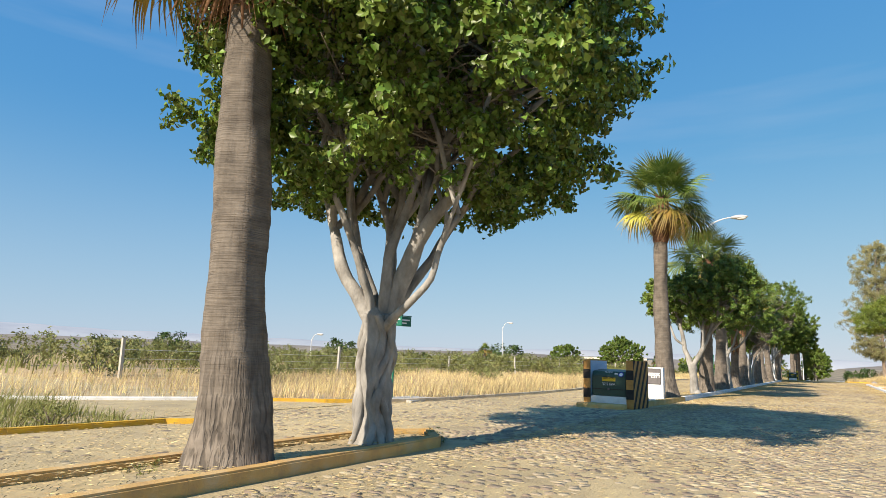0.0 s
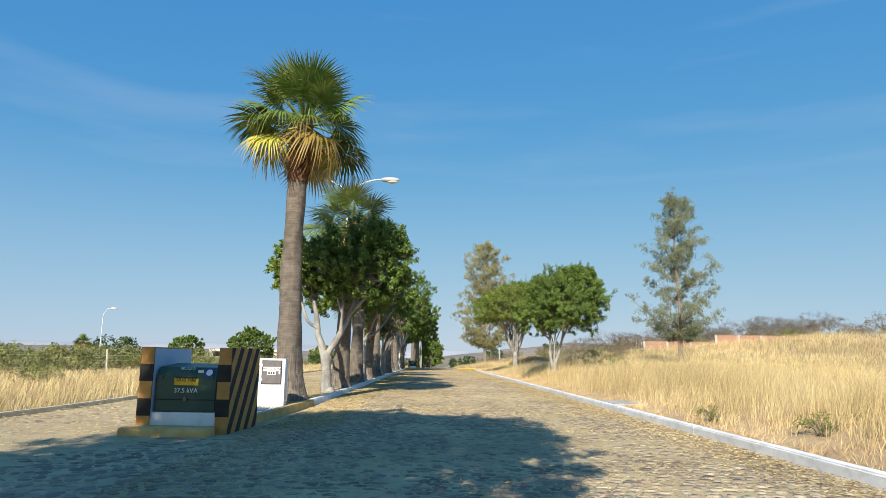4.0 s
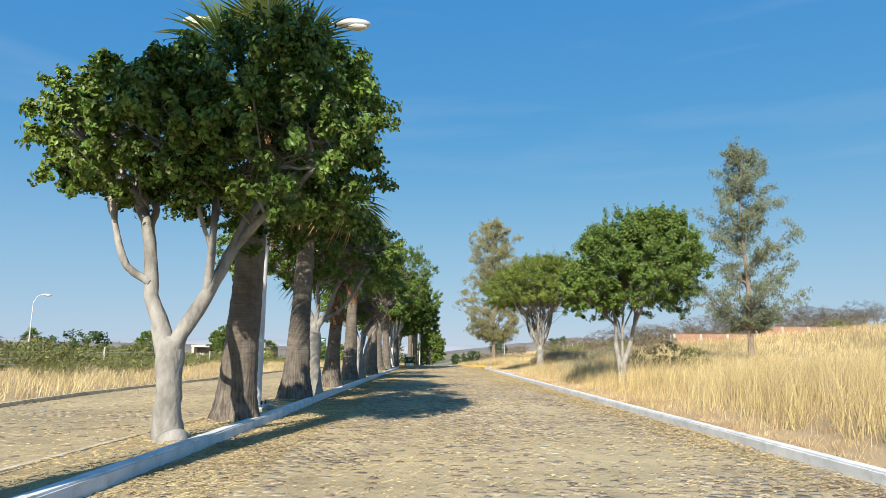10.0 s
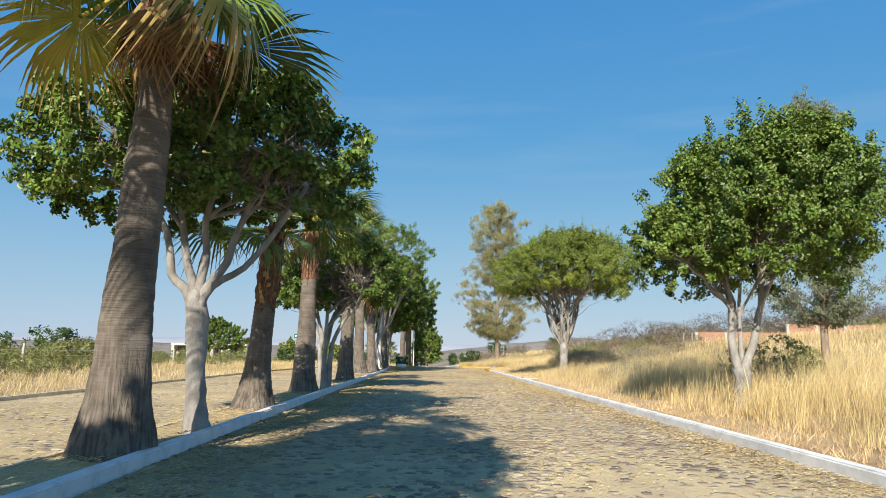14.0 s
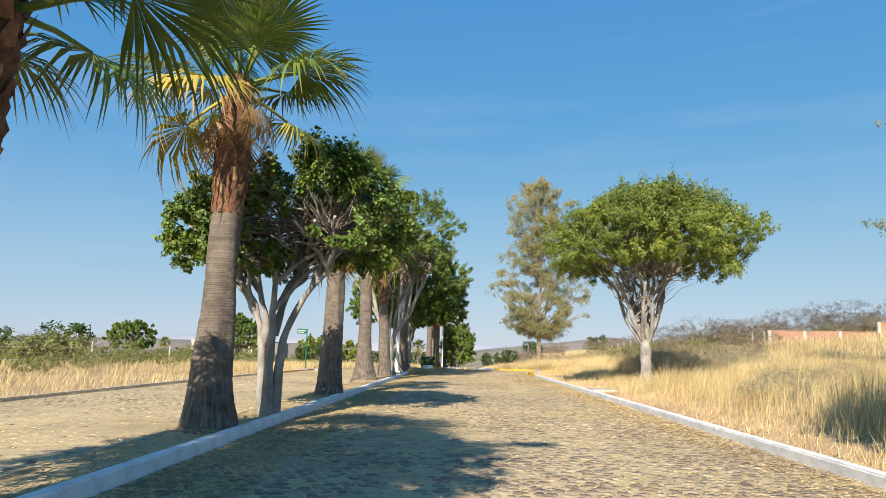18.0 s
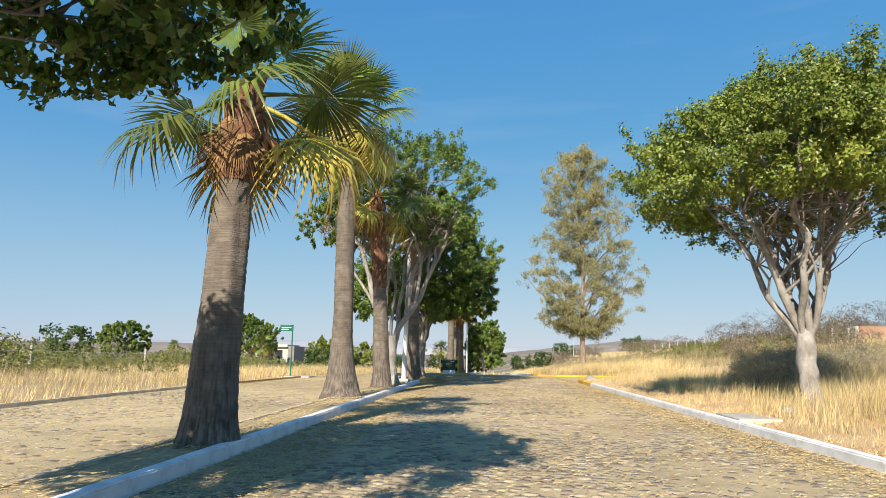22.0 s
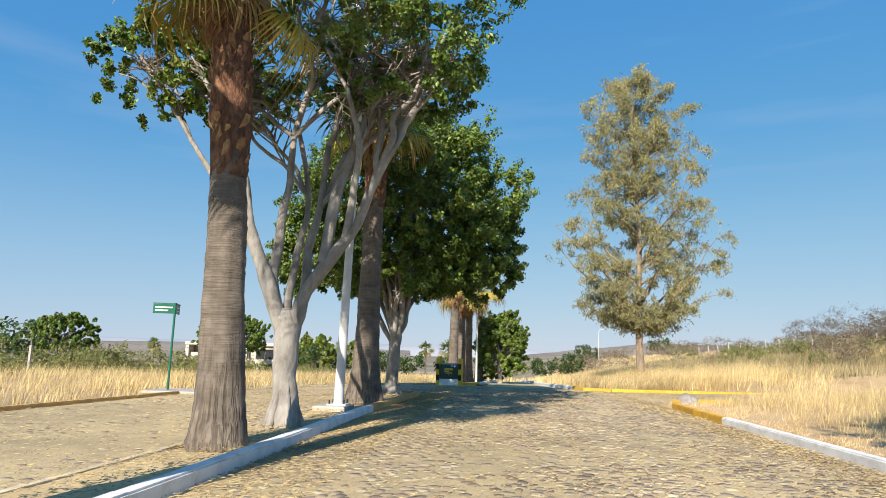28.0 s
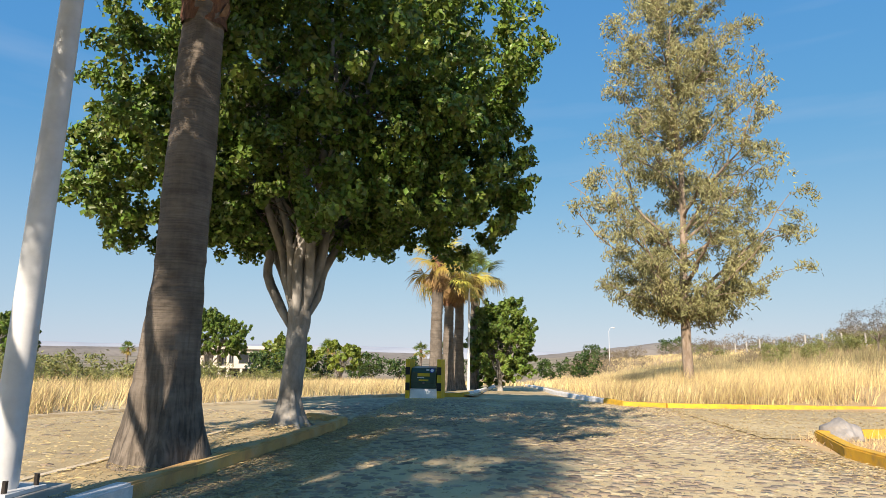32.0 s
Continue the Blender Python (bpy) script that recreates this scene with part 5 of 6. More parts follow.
def letters(text, size, material, parent, at, label=""):
    cu = bpy.data.curves.new("lettering", "FONT")
    cu.body, cu.size, cu.extrude, cu.align_x, cu.align_y = text, size, 0.001, "CENTER", "CENTER"
    tmp = bpy.data.objects.new("tmp", cu)
    scene.collection.objects.link(tmp)
    me = bpy.data.meshes.new_from_object(tmp.evaluated_get(bpy.context.evaluated_depsgraph_get()))
    bpy.data.objects.remove(tmp)
    me.materials.clear()
    ob = put_mesh("lettering", me, material, parent, label or "painted lettering")
    ob.matrix_basis = at
    return ob


def flat(name, x0, x1, z0, z1, y, material, parent, label="", t=0.004):
    return part(name, box(x0, x1, y - t, y, z0, z1, 0), material, parent, label)


def hazard_wall(parent, x0, x1, y0, y1, H, paint):
    """An upright wall whose end is banded and whose outer face has slanting stripes."""
    wall = part("side_wall", box(x0, x1, y0, y1, -0.1, H, 0.008), paint, parent, "hazard-striped masonry side wall")
    n = 6 if H > 1.3 else 5
    band = H / n
    for k in range(n % 2, n, 2):
        part("band", box(x0 - 0.003, x1 + 0.003, y0 - 0.004, y0 + 0.02, max(0.0, k * band), (k + 1) * band, 0), M_BLACK, wall, "black band")
    return wall


def slant_stripes(parent, x, y0, y1, H, face):
    """Black slanting stripes on the plane x, clipped to the wall."""
    run, wide, gap = H * 0.62, 0.17, 0.38
    s = y0 - run
    while s < y1:
        quad = [(s, 0.0), (s + wide, 0.0), (s + wide + run, H), (s + run, H)]
        poly = quad
        for lim, sign in ((y0 + 0.004, 1), (y1 - 0.004, -1)):
            out = []
            for (a, b) in zip(poly, poly[1:] + poly[:1]):
                ia, ib = (a[0] - lim) * sign >= 0, (b[0] - lim) * sign >= 0
                if ia:
                    out.append(a)
                if ia != ib:
                    u = (lim - a[0]) / (b[0] - a[0])
                    out.append((lim, a[1] + (b[1] - a[1]) * u))
            poly = out
            if not poly:
                break
        if len(poly) > 2:
            bm = bmesh.new()
            vs = [bm.verts.new((x + face * 0.004, p[0], p[1])) for p in poly]
            f = bm.faces.new(vs)
            ext = bmesh.ops.extrude_face_region(bm, geom=[f])
            bmesh.ops.translate(bm, verts=[v for v in ext["geom"] if isinstance(v, bmesh.types.BMVert)], vec=(-face * 0.006, 0, 0))
            bmesh.ops.recalc_face_normals(bm, faces=bm.faces[:])
            part("stripe", bm, M_BLACK, parent, "black slanting stripe")
        s += gap


def transformer(x, y, turn, H, paint, label, wide=1.45, deep=1.6, thick=0.2, text=True, n_stripe=5, ct=1.1):
    """A pad-mounted transformer on a plinth between two masonry walls. ct: height of the cabinet's top."""
    z = float(ground_z(x, y))
    bay = thing("transformer_bay", label, "transformer", (x, y, z), turn, "transformers in masonry bays")
    inner = wide / 2 - thick
    for s in (-1, 1):
        xa, xb = sorted((s * inner, s * wide / 2))
        w = hazard_wall(bay, xa, xb, 0, deep, H, paint)
        if n_stripe:
            slant_stripes(w, s * wide / 2, 0, deep, H, s)
        part("wall_coat", box(*sorted((s * inner - s * 0.004, s * inner + s * 0.01)), 0.03, deep - 0.01, 0.0, H - 0.02, 0), M_PALEBLUE if text else paint, w, "pale inner face")
    part("plinth", box(-inner, inner, 0.05, deep - 0.17, -0.05, 0.3 * ct, 0.01), M_WHITE, bay, "whitewashed plinth")
    if text:
        part("apron", box(-wide / 2 - 0.06, wide / 2 - 0.16, -0.42, 0.0, -0.05, 0.13, 0.05), M_KERB_DUST, bay, "yellow rounded kerb apron")
    w = inner - 0.035
    k = ct / 1.1
    bm = bmesh.new()
    prof = [(0.07, 0.31 * ct), (0.07, 0.9 * k), (0.13, 1.04 * k), (0.75, ct), (0.75, 0.31 * ct)]
    ring = [[bm.verts.new((sx * w, p[0], p[1])) for p in prof] for sx in (-1, 1)]
    bm.faces.new(ring[0])
    bm.faces.new(ring[1][::-1])
    for i in range(5):
        bm.faces.new((ring[0][i], ring[1][i], ring[1][(i + 1) % 5], ring[0][(i + 1) % 5]))
    bmesh.ops.recalc_face_normals(bm, faces=bm.faces[:])
    bmesh.ops.bevel(bm, geom=bm.edges[:], offset=0.012, segments=2, affect="EDGES")
    cab = part("cabinet", bm, M_GREEN, bay, "dark green steel transformer cabinet")
    part("door_lip", box(-w + 0.01, w - 0.01, 0.058, 0.075, 0.52 * k, 0.535 * k, 0.002), M_BLACK, cab, "door gap")
    part("hinge", box(-w + 0.05, -w + 0.11, 0.056, 0.075, 0.86 * k, 0.9 * k, 0.003), M_GREEN, cab)
    part("hinge", box(w - 0.11, w - 0.05, 0.056, 0.075, 0.86 * k, 0.9 * k, 0.003), M_GREEN, cab)
    part("padlock", box(-0.03, 0.03, 0.045, 0.07, 0.5 * k, 0.57 * k, 0.006), M_BRONZE, cab)
    flat("number_plate", -0.19, 0.19, 0.755 * k, 0.865 * k, 0.066, M_YELLOW, cab, "yellow number plate")
    if text:
        letters("008980", 0.105, M_BLACK, cab, pose(0, 0.06, 0.81, 90, 0, 0), "black painted number")
        letters("37.5 kVA", 0.1, M_WHITE, cab, pose(0, 0.064, 0.64, 90, 0, 0), "white painted rating")
        letters("PELIGRO", 0.06, M_GALV, cab, pose(0, 0.093, 0.97, 67, 0, 0), "faded danger lettering")
    else:
        flat("lettering", -0.15, 0.15, 0.6 * k, 0.65 * k, 0.066, M_YELLOW, cab, "small yellow lettering")
        flat("lettering", -0.2, 0.02, 0.7 * k, 0.73 * k, 0.066, M_WHITE, cab, "small pale lettering")
    part("round_sticker", disc(0.075, 0.006, "Y", 28), M_STICKB, cab, "round blue sticker", at=pose(w - 0.13, 0.088, 0.96 * k, -23, 0, 0))
    part("sticker_ring", disc(0.05, 0.006, "Y", 24), M_WHITE, cab, "white sticker centre", at=pose(w - 0.13, 0.084, 0.96 * k, -23, 0, 0))
    flat("label", w - 0.31, w - 0.22, 0.955 * k, 1.0 * k, 0.085, M_WHITE, cab, "small white label")
    return bay


transformer(-4.28, 23.1, -3, 1.3, M_ORANGE, "green pad transformer between orange and black striped walls", 1.42, 1.35, ct=1.05)
transformer(-2.98, 94.3, -2, 1.2, M_YELLOW, "green transformer between slim yellow and black striped posts", 1.12, 0.9, 0.13, False, 0, 0.98)


def meter_box(x, y):
    z = float(ground_z(x, y))
    b = thing("meter_box", "white masonry electricity meter box with a grey door", "meter box", (x, y, z), 4)
    part("body", box(-0.285, 0.285, 0, 0.34, -0.05, 1.13, 0.012), M_WHITE, b)
    part("cap", box(-0.287, 0.287, -0.003, 0.343, 1.121, 1.135, 0.005), M_WHITE, b)
    part("pad", box(-0.52, 0.33, -0.3, 0.5, -0.1, 0.1, 0.015), M_CONC, b, "concrete pad")
    part("duct_cover", box(-0.5, 0.2, -1.55, -0.32, -0.1, 0.13, 0.02), M_KERB_W, b, "pale concrete duct cover")
    part("cover_lid", box(-0.4, 0.1, -1.3, -0.5, 0.131, 0.145, 0.006), M_CONC, b, "flush duct lid")
    door = part("door", box(-0.2, 0.2, -0.022, 0.0, 0.6, 1.08, 0.005), M_BRONZE, b, "grey metal meter door")
    part("door_frame", box(-0.215, 0.215, -0.01, 0.002, 0.585, 1.095, 0.003), M_BLACK, b)
    for hz in (0.69, 0.99):
        part("hinge", box(-0.215, -0.195, -0.03, -0.005, hz - 0.03, hz + 0.03, 0.003), M_GALV, door)
    part("latch", box(0.15, 0.18, -0.035, -0.02, 0.8, 0.88, 0.004), M_GALV, door)
    flat("sign_plate", -0.185, 0.185, 0.865, 0.955, -0.023, M_WHITE, door, "white lettered plate")
    flat("sign_plate", -0.09, 0.09, 0.79, 0.86, -0.023, M_WHITE, door, "small white plate")
    letters("MEDICION", 0.078, M_BLACK, door, pose(0, -0.0285, 0.909, 90, 0, 0), "black lettering")
    for k in range(3):
        flat("mark", -0.07 + 0.05 * k, -0.035 + 0.05 * k, 0.805, 0.845, -0.0285, M_BLACK, door, "black mark", 0.002)
    return b


meter_box(-3.96, 27.15)


def street_sign(x, y, turn, H, label, off=-0.02):
    z = float(ground_z(x, y))
    s = thing("street_sign", label, "street sign", (x, y, z), turn, "street name signs")
    part("post", disc(0.032, H, "Z", 12, (0, 0, H / 2)), M_SIGNG, s)
    part("footing", box(-0.16, 0.16, -0.16, 0.16, -0.08, 0.06, 0.015), M_CONC, s)
    for k, (dx, dy, rot) in enumerate(((0.0, -0.3, 0), (0.3, 0.0, 90))):
        frame_ = part("sign_panel", box(-0.3, 0.3, -0.012, 0.012, H - 0.32, H - 0.04, 0.004), M_SIGNG, s, "green name panel", at=pose(off, 0, 0, 0, 0, 0) if rot == 0 else pose(0.02, 0.3, 0, 0, 0, 90))
        for r in range(2):
            part("lettering", box(-0.24, 0.24 - 0.12 * r, -0.0165, -0.012, H - 0.16 - 0.09 * r, H - 0.12 - 0.09 * r, 0), M_WHITE, frame_, "illegible white lettering")
        part("top_rail", box(-0.31, 0.31, -0.02, 0.02, H - 0.035, H - 0.01, 0.004), M_SIGNG, frame_)
    return s


pole = thing("pole", "thin white pole between the palms", "pole", (-2.1, 103.0, float(ground_z(-2.1, 103.0))))
part("shaft", disc(0.055, 4.6, "Z", 12, (0, 0, 2.3), 0.045), M_WHITE, pole)
part("cap", disc(0.07, 0.05, "Z", 12, (0, 0, 4.62)), M_GALV, pole)
street_sign(-9.55, 20.25, -12, 2.38, "green street name sign with two panels on a thin post")
street_sign(-10.3, 83.75, 18, 2.6, "green street name sign at the far corner", -0.31)
part("sign_pad", box(-9.85, -8.6, 19.8, 21.6, -0.06, 0.05, 0.02), M_CONC, None)
tagged(bpy.data.objects["sign_pad"], "flat concrete pad on the grassy corner", "concrete pad")
part("drain_slab", box(4.0, 4.85, 28.9, 30.2, 0.0, 0.16, 0.02), M_CONC, None)
tagged(bpy.data.objects["drain_slab"], "small concrete slab behind the kerb", "concrete slab")
part("drain_slab", box(4.0, 4.75, 63.9, 65.1, 0.0, 0.17, 0.02), M_CONC, None)
tagged(bpy.data.objects["drain_slab.001"], "small concrete slab behind the kerb", "concrete slab")
part("sign_pad", box(-10.9, -9.2, 83.2, 84.6, -0.05, 0.07, 0.02), M_CONC, None)
tagged(bpy.data.objects["sign_pad.001"], "flat concrete pad at the far corner", "concrete pad")


def rock(x, y, r, seed, label):
    bm = bmesh.new()
    bmesh.ops.create_icosphere(bm, subdivisions=3, radius=r)
    for v in bm.verts:
        v.co *= 1 + 0.35 * noise.noise(v.co / r * 1.3 + Vector((seed, 0, 0)))
        v.co.z *= 0.75
    ob = part("rock", bm, M_ROCK, None, label)
    ob.location = (x, y, float(ground_z(x, y)) + r * 0.3)
    return tagged(ob, label, "rock")


rock(4.75, 85.15, 0.3, 1, "grey boulder behind the yellow kerb")
rock(5.45, 65.3, 0.15, 2, "pale stone in the dry verge")


# ---- house, walls, fences ----
def house(x, y, turn):
    z = float(ground_z(x, y)) - 0.3
    h = thing("house", "beige two-storey modern house with deep openings across the field", "house", (x, y, z), turn)
    part("wall", box(-7.8, 7.9, 0.9, 9, 0, 5.49, 0.02), M_HOUSEG, h, "grey recessed wall")
    part("wall", box(-8.4, -7.82, -1.4, 9, 0, 5.49, 0.02), M_HOUSE, h, "beige end wall")
    part("wall", box(8.22, 9.5, -1.2, 8, 0, 5.7, 0.02), M_HOUSEG, h, "grey rendered wing")
    part("roof", box(-8.5, 8.2, -1.5, 9.1, 5.5, 6.0, 0.02), M_HOUSE, h)
    part("balcony_slab", box(-7.8, 8.2, -1.0, 0.88, 2.45, 2.8, 0.02), M_HOUSE, h)
    part("front_block", box(-7.0, -4.0, -2.4, 0.88, 0, 2.44, 0.02), M_HOUSE, h, "beige projecting room")
    part("front_block", box(-7.0, -5.4, -2.2, -1.01, 2.445, 4.2, 0.02), M_HOUSE, h, "beige stair tower")
    part("front_block", box(1.9, 8.2, -0.9, 0.88, 2.81, 5.49, 0.02), M_HOUSE, h, "beige upper room")
    for x0, w in ((-3.2, 0.4), (-1.2, 0.5), (0.6, 0.5), (2.0, 0.4), (4.2, 0.4), (7.6, 0.6)):
        part("pillar", box(x0, x0 + w, -0.95, -0.5, 0, 2.44, 0.02), M_HOUSE, h)
    for x0 in (-2.6, -0.4):
        part("pillar", box(x0, x0 + 0.6, -0.6, 0.0, 2.81, 5.49, 0.02), M_HOUSE, h)
    for x0, x1, z0, z1, yy in ((-6.5, -4.4, 0.8, 1.9, -2.4), (3.9, 7.2, 3.2, 5.0, -0.9), (2.3, 3.1, 3.2, 5.0, -0.9), (-4.9, -3.0, 3.0, 5.0, 0.9), (0.4, 1.6, 2.9, 5.0, 0.9), (-2.8, -1.3, 0.1, 2.1, 0.9), (2.6, 4.1, 0.3, 2.0, 0.9), (4.9, 7.4, 0.3, 2.0, 0.9)):
        w = part("window", box(x0, x1, yy - 0.05, yy - 0.004, z0, z1, 0.01), M_HOUSEG, h, "dark framed window")
        part("pane", box(x0 + 0.1, (x0 + x1) / 2 - 0.04, yy - 0.06, yy - 0.052, z0 + 0.1, z1 - 0.1, 0), M_GLASS, w)
        part("pane", box((x0 + x1) / 2 + 0.04, x1 - 0.1, yy - 0.06, yy - 0.052, z0 + 0.1, z1 - 0.1, 0), M_GLASS, w)
    part("garden_wall", box(-15, -8.6, -4, -3.8, 0, 1.2, 0.02), M_HOUSEG, h, "low grey garden wall")
    return h


house(-47.6, 175, 4)


def brick_wall(x0, y0, x1, y1, h, label):
    n = max(2, int(math.hypot(x1 - x0, y1 - y0) / 3))
    a = math.degrees(math.atan2(y1 - y0, x1 - x0))
    wall = thing("boundary_wall", label, "brick wall", (x0, y0, 0))
    ln = math.hypot(x1 - x0, y1 - y0) / n
    for k in range(n):
        u = (k + 0.5) / n
        px, py = (x1 - x0) * u, (y1 - y0) * u
        z = float(ground_z(x0, y0)) * 0.6 + 0.4 * float(ground_z(x1, y1))
        part("panel", box(-ln / 2, ln / 2, -0.07, 0.07, -2.6, h, 0), M_BRICK, wall, at=pose(px, py, z, 0, 0, a))
        part("pilaster", box(-0.15, 0.15, -0.12, 0.12, -2.6, h + 0.06, 0.01), M_CONC, wall, "concrete pilaster", at=pose(px - (x1 - x0) / n / 2, py - (y1 - y0) / n / 2, z, 0, 0, a))
        part("coping", box(-ln / 2, ln / 2, -0.1, 0.1, h + 0.001, h + 0.07, 0.01), M_BRICK, wall, "brick coping", at=pose(px, py, z, 0, 0, a))
    return wall


brick_wall(31.8, 110.4, 42.2, 109.6, 1.15, "pinkish brick boundary wall on the hillside")
brick_wall(42.5, 109.5, 66, 108, 0.7, "taller stretch of pinkish brick wall")


def fence(points, label, spacing=2.6, h=1.3):
    f = thing("wire_fence", label, "fence", (points[0][0], points[0][1], 0))
    rng = random.Random(5)
    O = Vector((points[0][0], points[0][1], 0))
    tops = []
    for a, b in zip(points, points[1:]):
        n = max(1, int(math.dist(a, b) / spacing))
        for k in range(n):
            x, y = a[0] + (b[0] - a[0]) * k / n, a[1] + (b[1] - a[1]) * k / n
            z = float(ground_z(x, y))
            part("post", box(-0.06, 0.06, -0.06, 0.06, -0.2, h * rng.uniform(0.9, 1.1), 0.01), M_CONC, f, at=pose(x - O.x, y - O.y, z, rng.uniform(-3, 3), rng.uniform(-3, 3), 0))
            tops.append(Vector((x, y, z)) - O)
    for lv in (0.4, 0.75, 1.1):
        put_mesh("wire", joined_tubes("wire", [([t + Vector((0, 0, lv)) for t in tops], [0.006] * len(tops), 4)]), M_GALV, f, "thin fence wire")
    return f


fence([(31.7, 111.5), (32.2, 118), (29.5, 135), (26, 160)], "concrete-post wire fence on the hillside", 2.6, 1.5)
fence([(-22, 20), (-24, 60), (-26, 110)], "concrete-post wire fence across the field", 11.0, 1.5)


# ---- shrubs ----
def shrub_kind(name, r, h, n, leaf, material, label, cat, seed, twiggy=True, lobes=7, trunk=0.0):
    rng, nrng = random.Random(seed), np.random.default_rng(seed)
    b = thing(name, label, cat, (0, 0, -60), 0, label.split(" ")[-1] + " of the fields")
    parts = []
    for k in range(lobes):
        a, f = k * 2.39996, rng.uniform(0.1, 0.65)
        s = rng.uniform(0.38, 0.6)
        parts.append(((math.cos(a) * r * f, math.sin(a) * r * f, trunk + (h - trunk) * rng.uniform(0.35, 0.68)), (r * s, r * s, (h - trunk) * s * 0.75)))
    area = sum(4 * math.pi * (p[1][0] * p[1][1] * p[1][2]) ** (2 / 3) for p in parts)
    pts, nrm = lobed_crown(parts, n / area * 1.6, nrng, shell=0.6, clump=leaf[0] * 0.55, floor=0.02)
    put_mesh("foliage", leaves("foliage", pts, nrm, leaf[0], leaf[1], nrng), material, b)
    tubes = []
    for k in range(9 if twiggy else 5):
        a, f = k * 2.39996, rng.uniform(0.3, 0.85)
        t = Vector((math.cos(a) * r * f, math.sin(a) * r * f, h * rng.uniform(0.5, 0.85)))
        p = limb((0, 0, -0.1) if not trunk else (0, 0, trunk * 0.8), t, rng, n=4, wob=0.07)
        tubes.append((p, taper(4, 0.03 + trunk * 0.02, 0.006), 4))
    if trunk:
        tubes.append(([(0, 0, -0.1), (0.03, 0, trunk * 0.5), (0, 0.02, trunk)], [0.11, 0.09, 0.08], 8))
    tagged(put_mesh("stem_work", joined_tubes("stem_work", tubes), M_TWIG, b), kind="stuff")
    return b


SR = random.Random(77)
KINDS = {
    "green": [shrub_kind("shrub", 1.9, 1.7, 900, (0.2, 0.085), M_BUSH, "pale green thorny shrub", "shrub", 50 + k) for k in range(3)],
    "near": [shrub_kind("shrub", 1.6, 1.9, 2600, (0.1, 0.05), M_BUSH, "leafy green shrub in the tall grass", "shrub", 95)],
    "dark": [shrub_kind("tree", 2.2, 3.4, 1500, (0.31, 0.2), M_BUSHD, "dark green rounded tree", "tree", 60 + k, False, 10, 0.8) for k in range(2)],
    "scrub": [shrub_kind("scrub_bush", 2.1, 2.1, 620, (0.34, 0.06), M_SCRUB, "leafless brown scrub bush", "bush", 70 + k, lobes=6) for k in range(3)],
    "brush": [shrub_kind("brush_bush", 1.5, 1.25, 5200, (0.2, 0.012), M_BRUSH, "soft grey-olive dry brush", "bush", 85 + k, lobes=9) for k in range(2)],
    "acacia": [shrub_kind("thorn_tree", 3.6, 3.7, 2600, (0.3, 0.035), M_THORN, "flat-topped leafless thorn tree", "tree", 110 + k, lobes=12, trunk=1.3) for k in range(2)],
    "low": [shrub_kind("weed_clump", 0.5, 0.5, 350, (0.09, 0.03), M_GRASSG, "low greenish weed clump", "weed", 80 + k) for k in range(2)],
}


def plant(kind, x, y, s=1.0, sz=None):
    src = SR.choice(KINDS[kind])
    ob = copy_thing(src, pose(x, y, float(ground_z(x, y)) - 0.03, 0, 0, SR.uniform(0, 360)))
    ob.scale = (s, s, s if sz is None else sz)
    return ob


for k in range(125):
    y = SR.uniform(14, 150)
    x = SR.uniform(-46, -20) - 0.1 * y * SR.random()
    if not (130 < y and -46 < x < -28):
        plant("green", x, y, SR.uniform(0.5, 1.15))
for k in range(40):
    plant("green", SR.uniform(-150, -45), SR.uniform(40, 260), SR.uniform(0.6, 1.1))
for x, y, s in ((-66, 148, 2.0), (-16, 146, 1.0), (-19, 138, 0.9), (-58, 120, 1.2), (-70, 90, 1.2), (-21, 128, 0.9), (-13.5, 152, 1.0), (-9, 165, 1.1), (-75, 60, 1.0), 
                (5.8, 128, 0.75), (4.6, 150, 0.9), (-90, 150, 1.4), (-110, 200, 1.6), (-30, 200, 1.3), (-60, 220, 1.5), (20, 230, 1.4), (45, 260, 1.6)):
    plant("dark", x, y, s)
for k in range(95):
    x, y = SR.uniform(26, 95), SR.uniform(78, 240)
    if y > 113 and x > 12 + y * 0.12:
        plant("scrub", x, y, SR.uniform(0.8, 1.5))
for k in range(26):
    plant("scrub", SR.uniform(8, 40), SR.uniform(150, 260), SR.uniform(0.8, 1.4))
for k in range(70):
    x, y = SR.uniform(24, 70), SR.uniform(60, 170)
    if y > 112 or y < 72 and x > 34:
        plant("green", x, y, SR.uniform(0.6, 1.0))
for k in range(44):
    y = SR.uniform(100, 150)
    plant("green" if k % 3 else "scrub", SR.uniform(15, 34) + 0.1 * (y - 100), y, SR.uniform(0.5, 0.85))
for k in range(60):
    y = SR.uniform(22, 130)
    plant("green", SR.uniform(-25, -15.5), y, SR.uniform(0.35, 0.65))
for k in range(22):
    plant("acacia", 25 + 2.1 * k + SR.uniform(-0.8, 0.8), SR.uniform(114, 128), SR.uniform(0.75, 1.15))
for x, y, s in ((23.5, 96, 0.7), (25.5, 101, 0.8), (27, 108, 0.9), (21, 99, 0.6), (18.5, 103, 0.6)):
    plant("scrub", x, y, s)
for k in range(70):
    plant("green", SR.uniform(-64, -22), SR.uniform(35, 125), SR.uniform(0.6, 1.2))
for x, y, s in ((8.3, 50.6, 0.8), (9.6, 52, 0.65), (11.3, 54, 0.7)):
    plant("near", x, y, s)
